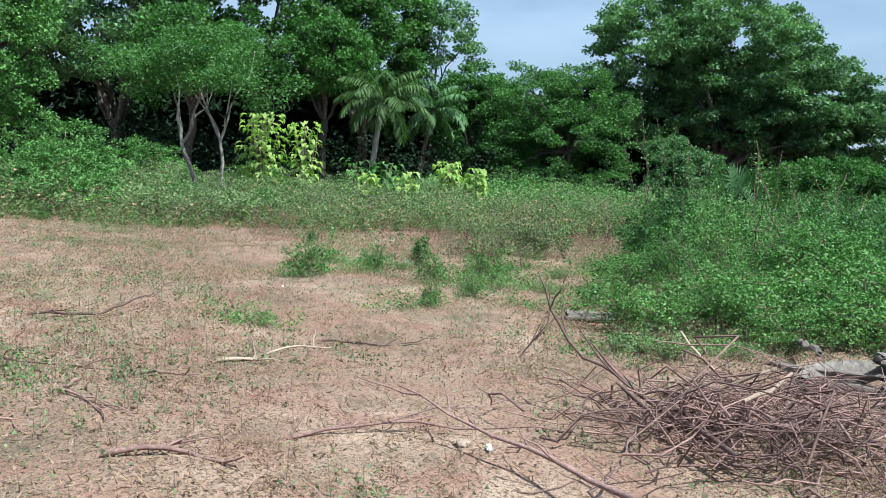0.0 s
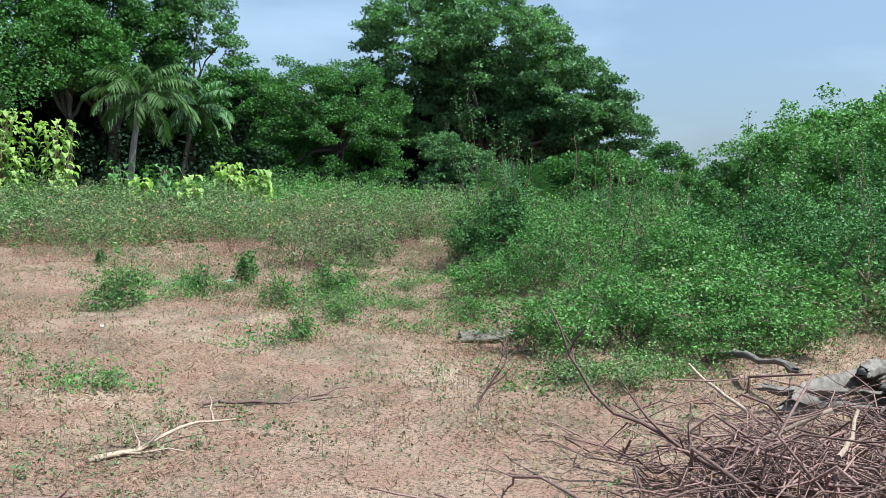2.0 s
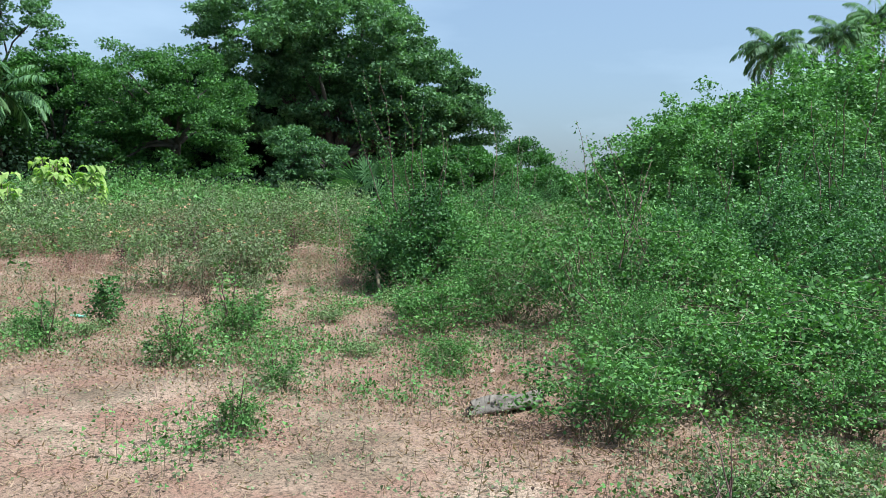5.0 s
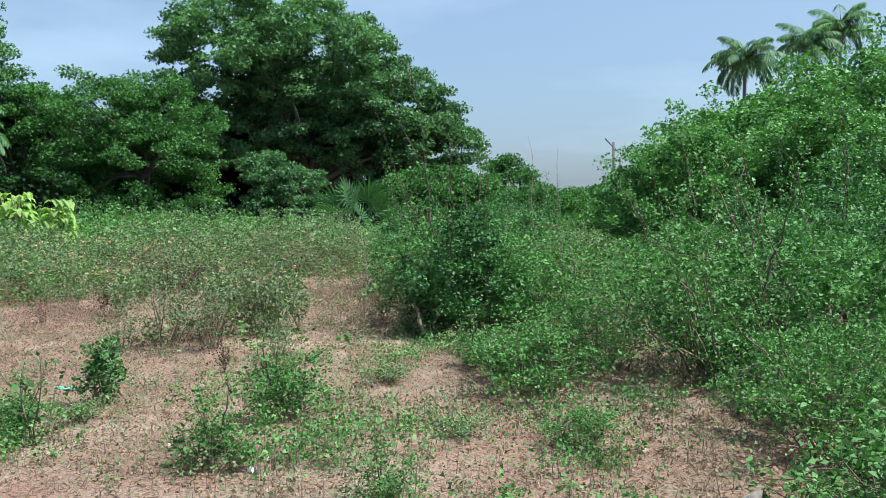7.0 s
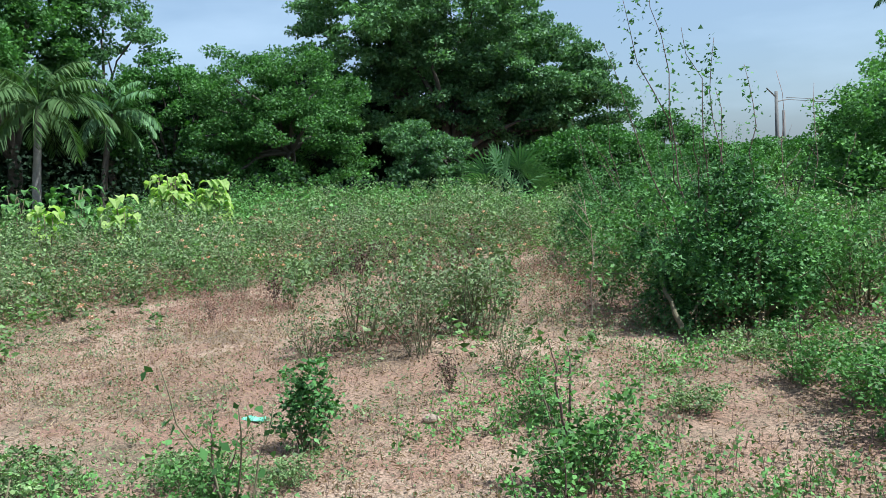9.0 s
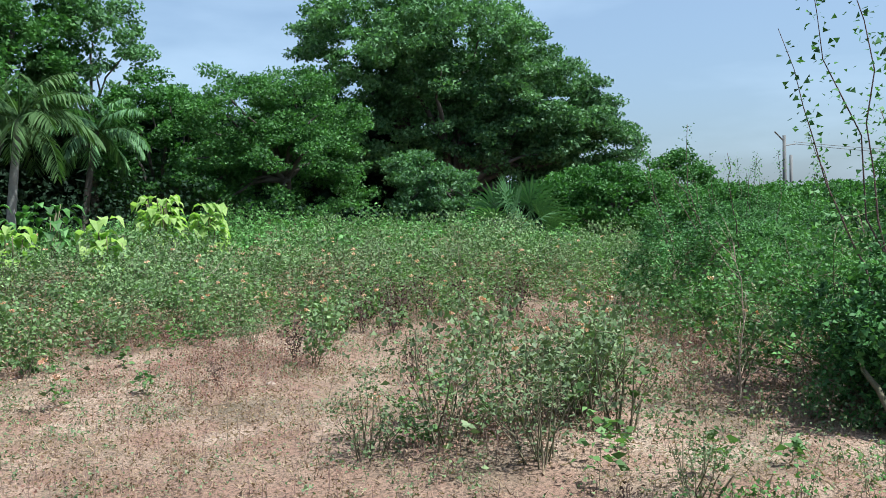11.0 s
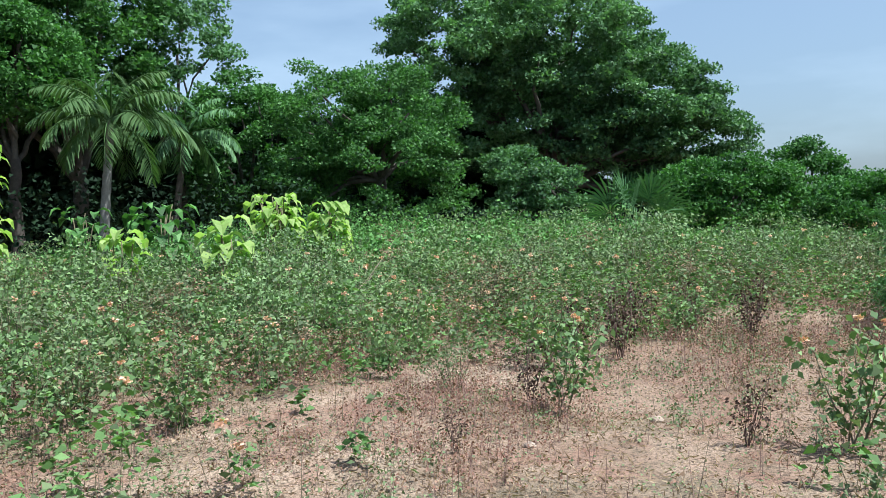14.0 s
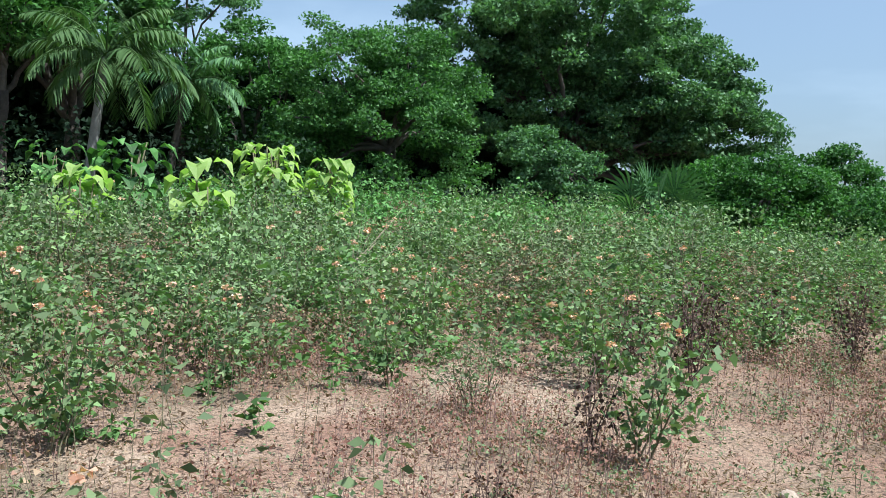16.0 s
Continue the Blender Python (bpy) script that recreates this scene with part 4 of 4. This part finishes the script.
def build_litter():
    blades(520000, (-17, 12, -3, 30), 0.05, "dry_grass", "short dry straw-coloured grass on the soil", M_STRAW, lambda x, y: fade(x, y) * np.clip(1.9 * patchy(x, y, 0.9) - 0.35, 0.15, 1), 0.45)
    blades(620000, (-17, 12, -3, 30), 0.034, "brown_litter", "reddish-brown withered litter on the soil", M_LITTER, lambda x, y: fade(x, y) * np.clip(2.4 * patchy(x + 4, y - 3, 1.4) - 0.85, 0.03, 1), 0.45)
    n = 240000
    x, y = rng.uniform(-13, 9, n), rng.uniform(-2, 28, n)
    keep = rng.random(n) < fade(x, y) * np.clip(3.2 * patchy(x - 2, y + 6, 1.3) - 1.2, 0.08, 1)
    x, y = x[keep], y[keep]
    p = np.stack([x, y, height(x, y) + 0.008 + 0.07 * rng.random(len(x)) ** 2], axis=-1)
    tagged(new("ground_creeper", leaves_mesh("ground_creeper", p, 0.024 * (0.6 + 0.9 * rng.random(len(x))), M_OLIVE, 0.7, 0, 0.7, tri=True)), "tiny creeping green leaves on the soil", "ground plants", kind="stuff")
    n = 9000
    x, y = rng.uniform(-10, 8, n), rng.uniform(0, 27, n)
    p = np.stack([x, y, height(x, y) + 0.008], axis=-1)
    tagged(new("dead_leaves", leaves_mesh("dead_leaves", p, 0.022 * (0.5 + 1.2 * rng.random(n)), M_DRYDARK, 0.7, 0, 0.7, tri=True)), "dead dark leaves lying on the soil", "leaf litter", kind="stuff")


build_litter()


# ---- brushwood pile, logs and sticks ----
def build_pile():
    t = thing("brushwood_pile", 2.25, 5.65, "tangled heap of dry brown sticks on the soil", "brushwood")
    for k in range(300):
        a = rng.normal() * 0.8 + (-0.2 if rng.random() < 0.6 else 1.3)
        L = 0.35 + 0.95 * rng.random() ** 1.5
        c = np.array([rng.normal() * 0.55, rng.normal() * 0.5, 0])
        top = 0.4 * math.exp(-(c[0] ** 2 / 0.7 + c[1] ** 2 / 0.5))
        c[2] = 0.02 + top * rng.random()
        d = np.array([math.cos(a), math.sin(a), rng.normal() * 0.2]) * L / 2
        p = bent(c - d, c + d, 0.3, 7)
        p[:, 2] = np.maximum(p[:, 2], 0.012)
        r = 0.004 + 0.008 * rng.random() ** 2
        stick = [(p, np.linspace(r, r * 0.4, 7))]
        for q in range(2):
            b = p[rng.integers(2, 6)]
            e = b + d * 0.35 + np.array([rng.normal() * 0.13, rng.normal() * 0.13, abs(rng.normal()) * 0.07])
            stick.append((bent(b, e, 0.08, 4), np.linspace(r * 0.5, r * 0.25, 4)))
        part("stick", tubes_mesh("stick", stick, M_STICK if rng.random() < 0.65 else M_STICKD, 4), t)
    for (a, b, r, m) in (((-0.55, 0.3, 0.08), (0.0, 0.05, 0.42), 0.016, M_PALE), ((-0.3, -0.35, 0.3), (0.12, 0.0, 0.42), 0.014, M_PALE), ((-0.2, 0.5, 0.3), (-0.35, 0.9, 0.5), 0.012, M_PALE)):
        part("stick", tubes_mesh("stick", [(bent(a, b, 0.05), np.linspace(r, r * 0.7, 7))], m, 6), t)


def branch(x, y, pts, r, label, m=None, twigs=4, name="fallen_branch", tl=0.3):
    """A crooked branch lying on the soil; pts are its ends and bends relative to (x, y)."""
    t = thing(name, x, y, label, "branch", z=float(height(x, y)))
    pts = np.asarray(pts, float)
    full = np.concatenate([bent(a, b, 0.07, 5)[:-1] for a, b in zip(pts[:-1], pts[1:])] + [pts[-1:]])
    full[:, 2] = np.maximum(full[:, 2], r * 0.7)
    part("main_stem", tubes_mesh("main_stem", [(full, np.linspace(r, r * 0.3, len(full)))], m or M_STICK, 6), t)
    for k in range(twigs):
        i = rng.integers(1, len(full) - 1)
        d = full[min(i + 1, len(full) - 1)] - full[i - 1]
        d = d / np.linalg.norm(d) * tl * (0.5 + rng.random())
        e = full[i] + d * 0.7 + np.array([rng.normal() * tl * 0.4, rng.normal() * tl * 0.4, abs(rng.normal()) * tl * 0.25])
        part("twig", tubes_mesh("twig", [(bent(full[i], e, 0.08, 5), np.linspace(r * 0.5, r * 0.2, 5))], m or M_STICK, 4), t)


def build_sticks():
    branch(1.55, 5.5, [(0.25, -0.6, 0.12), (-0.1, 0.3, 0.22), (-0.55, 0.55, 0.5), (-0.78, 0.62, 0.95)], 0.017, "long dark forked branch leaning out of the brushwood", M_STICKD, 7, tl=0.35)
    branch(0.35, 4.75, [(0.75, -0.65, 0.12), (0.1, 0.1, 0.16), (-0.45, 0.45, 0.32)], 0.016, "forked dry branch lying on the soil", M_STICK, 6)
    branch(-0.3, 5.0, [(-0.75, -0.55, 0.02), (-0.2, 0.15, 0.03), (0.55, 0.3, 0.04), (1.2, 0.2, 0.1)], 0.012, "long thin dry branch lying on the soil", M_STICK, 7)
    branch(-1.6, 6.8, [(0, 0, 0.02), (0.35, 0.25, 0.05), (0.8, 0.6, 0.05)], 0.018, "bleached bent stick lying on the soil", M_PALE, 4)
    branch(-3.7, 8.0, [(0, 0, 0.02), (0.6, 0.2, 0.03), (0.75, 0.9, 0.12), (0.85, 1.5, 0.2)], 0.016, "dark crooked stick lying on the soil", M_STICKD, 6)
    branch(-1.9, 6.1, [(-0.05, 0, 0.02), (0.35, 0.05, 0.02)], 0.016, "short brown stick lying on the soil", M_STICK, 1)
    branch(-2.2, 5.45, [(0, 0.25, 0.02), (0.0, 0, 0.02), (0.42, -0.38, 0.02)], 0.014, "bent brown stick lying on the soil", M_STICK, 2)
    branch(-1.5, 4.4, [(0, 0, 0.02), (0.4, 0.08, 0.03), (0.7, -0.05, 0.02)], 0.018, "brown stick lying on the soil", M_STICK, 3)
    branch(-2.9, 6.2, [(-0.4, 0.25, 0.02), (0.1, -0.05, 0.05), (0.75, 0.0, 0.02)], 0.013, "dark thin branch lying on the soil", M_STICKD, 6)
    branch(-2.6, 4.8, [(0, 0, 0.02), (0.5, 0.1, 0.02)], 0.012, "thin brown stick lying on the soil", M_STICK, 2)
    branch(-0.6, 8.15, [(-0.4, 0.05, 0.02), (0.1, 0.0, 0.02), (0.45, 0.1, 0.03)], 0.016, "dark stick lying on the soil", M_STICKD, 4)
    branch(1.0, 7.3, [(-0.2, 0.1, 0.02), (0.0, 0.1, 0.3), (0.06, 0.15, 0.5)], 0.009, "dry upright twigs standing in the soil", M_STICKD, 9, tl=0.28)
    branch(3.35, 17.9, [(0, 0, 0), (0.05, 0, 0.7), (0.0, 0.05, 1.35)], 0.008, "pale bare sapling with thin crooked twigs", M_PALE, 12, "bare_sapling", 0.32)
    branch(-0.2, 26.0, [(0, 0, 0), (0.15, 0, 0.5), (0.5, 0.05, 0.9)], 0.009, "pale bare branches standing among weeds", M_PALE, 10, "bare_sapling", 0.5)
    branch(7.0, 15.4, [(0, 0, 0.4), (0.1, 0, 1.1), (0.5, 0.05, 1.5)], 0.006, "pale bare branches hanging over the thicket", M_PALE, 9, "bare_sapling", 0.5)


def build_stalks():
    for x, y, z, lean in ((6.65, 18.5, 2.8, -0.1), (6.95, 18.4, 2.65, 0.12), (6.4, 14.2, 2.1, 0.15)):
        branch(x, y, [(0, 0, 0), (lean * 0.4, 0, z * 0.5), (lean, 0.02, z)], 0.009, "thin bare brown stalk rising above the bushes", M_STICK, 3, "bare_stalk", 0.25)


def build_log(x, y, a, b, r, label):
    """A split, weathered log: ridged along its length, ragged at the ends."""
    a, b = np.array(a, float), np.array(b, float)
    t = np.linspace(0, 1, 14)
    p = bent(a, b, 0.03, 14)
    L = np.linalg.norm(b - a)
    d = (b - a) / L
    s = np.cross(d, (0, 0, 1.0))
    s /= np.linalg.norm(s)
    u = np.cross(s, d)
    sides = 14
    ph = rng.uniform(0, 6.3, sides)
    ridge = 1 + 0.3 * rng.normal(size=sides)
    vs = []
    for k in range(14):
        for q in range(sides):
            g = 2 * math.pi * q / sides
            rr = r * ridge[q] * (0.75 + 0.25 * math.sin(math.pi * min(t[k] * 1.2 + 0.15, 1))) * (1 + 0.07 * math.sin(ph[q] + 9 * t[k]))
            rag = d * rng.normal() * 0.06 * L if k in (0, 13) else 0
            vs.append(p[k] + rag + s * rr * math.cos(g) + u * rr * math.sin(g))
    fs = []
    for k in range(13):
        for q in range(sides):
            fs.append((k * sides + q, k * sides + (q + 1) % sides, (k + 1) * sides + (q + 1) % sides, (k + 1) * sides + q))
    for o in (0, 13 * sides):
        for q in range(1, sides - 2, 2):
            fs.append((o, o + q, o + q + 1, o + q + 2))
    ob = new("log", mesh_np("log", vs, fs, 4, M_LOG))
    ob.location = (x, y, float(height(x, y)))
    tagged(ob, label, "log", "weathered logs beside the brushwood")


def build_logs():
    build_log(3.4, 7.0, (-0.45, -0.1, 0.1), (0.95, 0.45, 0.2), 0.075, "split grey weathered log by the brushwood")
    build_log(3.5, 6.8, (-0.1, -0.3, 0.1), (1.1, -0.05, 0.12), 0.08, "split grey weathered log by the brushwood")
    build_log(3.9, 7.1, (-0.2, -0.35, 0.28), (1.0, 0.3, 0.3), 0.08, "grey weathered log lying across others")
    build_log(3.4, 7.6, (0.35, 1.45, 0.1), (-0.15, -0.35, 0.3), 0.026, "thin grey weathered pole leaning on logs")
    build_log(4.6, 6.9, (-0.4, -0.5, 0.3), (0.5, 0.6, 0.38), 0.09, "dark grey weathered log lying across others")
    build_log(4.3, 7.4, (-0.2, -0.2, 0.1), (0.9, 0.5, 0.14), 0.1, "split grey weathered log by the brushwood")
    for k in range(9):
        a = rng.normal() * 0.5 + 0.3
        q = np.array([rng.normal() * 0.4, rng.normal() * 0.3, 0.05 + 0.3 * rng.random()])
        e = np.array([math.cos(a), math.sin(a), rng.normal() * 0.12]) * (0.3 + 0.3 * rng.random())
        build_log(4.1, 7.05, q - e, q + e, 0.025 + 0.035 * rng.random(), "splintered grey piece of wood on the log heap")
    build_log(1.85, 10.4, (-0.25, -0.02, 0.05), (0.4, 0.05, 0.07), 0.06, "short grey weathered log under a low bush")


build_pile()
build_sticks()
build_stalks()
build_logs()


# ---- single plants on the soil ----
def leafy_stalk(x, y, h, n, leaf, label, material=None, flowers=2, name="weed_plant", stems=3, spread=0.45, stem_mat=None):
    """A tall thin weed: bare stalks, hanging leaves along them, small round flower heads."""
    t = thing(name, x, y, label, "weed")
    pts = []
    for k in range(stems):
        a = rng.uniform(0, 6.3)
        tip = np.array([math.cos(a) * spread * h * rng.random(), math.sin(a) * spread * h * rng.random(), h * (0.6 + 0.4 * rng.random())])
        p = bent((rng.normal() * 0.02, rng.normal() * 0.02, -0.02), tip, 0.06, 8)
        part("stem", tubes_mesh("stem", [(p, np.linspace(0.007, 0.003, 8))], stem_mat or M_STEM, 5), t)
        u = 0.25 + 0.75 * rng.random(n)
        q = np.stack([np.interp(u, np.linspace(0, 1, 8), p[:, c]) for c in range(3)], axis=-1)
        pts.append(q + rng.normal(size=(n, 3)) * np.array([0.085, 0.085, 0.03]))
        if k < flowers:
            b = ball(26, 0.5) * np.array([[0.03, 0.03, 0.02]]) + tip
            part("flower_head", leaves_mesh("flower_head", b, 0.024, M_FLOWER, 0.8, -0.2, 0.5), t, "faded pink flower head")
    pts = np.concatenate(pts)
    part("foliage", leaves_mesh("foliage", pts, leaf * (0.6 + 0.8 * rng.random(len(pts))), material or M_WEED, 0.62, 0.5, 0.35), t)
    return t


def build_plants():
    a = leafy_stalk(-0.95, 13.9, 0.85, 16, 0.055, "leaning thin weed with few drooping leaves", M_SHRUBD, 0)
    placed(a, -1.85, 13.0, 120, 0.9)
    f = leafy_stalk(0.75, 21.5, 0.95, 70, 0.06, "tall leafy weed with faded pink flower heads", None, 3, stems=5)
    for k, (x, y, s) in enumerate(((1.75, 19.6, 1.05), (-2.1, 21.9, 0.9), (-0.2, 23.3, 0.8), (1.4, 23.2, 0.95), (2.1, 18.2, 1.05), (1.7, 17.8, 0.9), (2.6, 18.5, 1.1), (-1.2, 23.5, 0.7), (-3.0, 22.6, 0.95), (-3.4, 21.6, 0.8), (0.3, 24.2, 1.0), (-2.6, 24.3, 1.1), (3.3, 23.8, 0.8), (4.0, 18.6, 0.9))):
        placed(f, x, y, 83 * k, s)
    d = leafy_stalk(2.2, 23.2, 0.75, 40, 0.045, "withered dark-brown weed standing in dry soil", M_DRYDARK, 0, stems=6, spread=0.35, stem_mat=M_STICKD)
    for k, (x, y, s) in enumerate(((1.9, 23.6, 0.9), (3.6, 24, 0.9), (4.1, 23.6, 0.8), (4.6, 24.2, 1.0), (1.35, 20.1, 0.6), (2.5, 23.8, 0.8), (0.55, 21.7, 0.7), (-0.4, 20.7, 0.4), (3.1, 24.2, 0.9), (0.9, 15.9, 0.45))):
        placed(d, x, y, 57 * k, s)


build_plants()


# ---- stones and litter ----
def build_stone(x, y, s, label):
    bm = bmesh.new()
    bmesh.ops.create_icosphere(bm, subdivisions=2, radius=s)
    for v in bm.verts:
        v.co *= 1 + 0.3 * noise.noise(v.co * (1.5 / s) + Vector((x, y, 0)))
        v.co.z *= 0.55
    me = bpy.data.meshes.new("stone")
    bm.to_mesh(me)
    bm.free()
    me.materials.append(M_STONE)
    ob = new("stone", me)
    ob.location = (x, y, float(height(x, y)) + s * 0.25)
    tagged(ob, label, "stone", "loose stones on the soil")


def build_scraps():
    for x, y, s in ((0.52, 15.3, 0.06), (-0.2, 13.2, 0.035), (0.25, 12.6, 0.04), (1.25, 21, 0.05), (0.1, 20.7, 0.045), (2.5, 11.6, 0.04), (-0.9, 14.9, 0.03), (0.3, 5.1, 0.045), (-1.9, 9.4, 0.03)):
        build_stone(x, y, s, "small pale stone on the soil")
    for nm, x, y, w, d, m, lab in (("plastic_bag", -0.57, 15.95, 0.15, 0.07, M_BAG, "crumpled green plastic film on the soil"), ("paper_scrap", 0.1, 12.35, 0.045, 0.03, M_PAPER, "crumpled white paper scrap on the soil"),
                                   ("paper_scrap", -2.0, 11.3, 0.045, 0.03, M_PAPER, "crumpled white paper scrap on the soil"),
                                   ("paper_scrap", 0.45, 5.05, 0.025, 0.08, M_PAPER, "crumpled white paper scrap on the soil")):
        bm = bmesh.new()
        bmesh.ops.create_grid(bm, x_segments=9, y_segments=6, size=0.5)
        for v in bm.verts:
            q = Vector((v.co.x * 4 + x, v.co.y * 4 + y, 0))
            v.co = Vector((v.co.x * w * 1.3 + 0.1 * w * noise.noise(q), v.co.y * d * 1.3, 0.02 + 0.03 * noise.noise(q * 1.7)))
        geom = bmesh.ops.solidify(bm, geom=bm.faces[:], thickness=0.002)
        me = bpy.data.meshes.new(nm)
        bm.to_mesh(me)
        bm.free()
        me.materials.append(m)
        ob = new(nm, me)
        ob.location = (x, y, float(height(x, y)))
        ob.rotation_euler = (0, 0, x * 7)
        tagged(ob, lab, "litter")


build_scraps()


# ---- utility pole and wires ----
def build_pole():
    t = thing("utility_pole", 44.8, 60, "grey concrete utility pole carrying wires", "utility pole")
    gz = float(height(44.8, 60))
    top = 7.45 - gz
    part("post", tubes_mesh("post", [(np.array([[0, 0, -0.3], [0, 0, top * 0.5], [0, 0, top]]), [0.17, 0.15, 0.12])], M_POLE, 10), t)
    part("crossarm", tubes_mesh("crossarm", [(np.array([[-0.9, 0, top - 0.1 + 0.35], [0, 0, top - 0.45]]), [0.05, 0.05])], M_POLE, 6), t)
    part("crossarm", tubes_mesh("crossarm", [(np.array([[0, 0, top - 0.75], [1.1, 0, top - 0.6]]), [0.05, 0.05])], M_POLE, 6), t)
    for k, (z0, z1) in enumerate(((top - 0.6, 6.3), (top - 0.45, 6.8))):
        s = np.linspace(0, 1, 12)
        p = np.stack([0.9 + 40 * s, -4 * s, z0 + (z1 - z0) * s - 3.5 * s * (1 - s)], axis=-1)
        part("wire", tubes_mesh("wire", [(p, np.full(12, 0.022))], M_POLE, 4), t)
    t2 = thing("post", 46.4, 61, "short grey post behind the hedge", "post")
    part("shaft", tubes_mesh("shaft", [(np.array([[0, 0, -0.3], [0, 0, 3], [0, 0, 6.1 - gz]]), [0.13, 0.12, 0.11])], M_POLE, 8), t2)


build_pole()
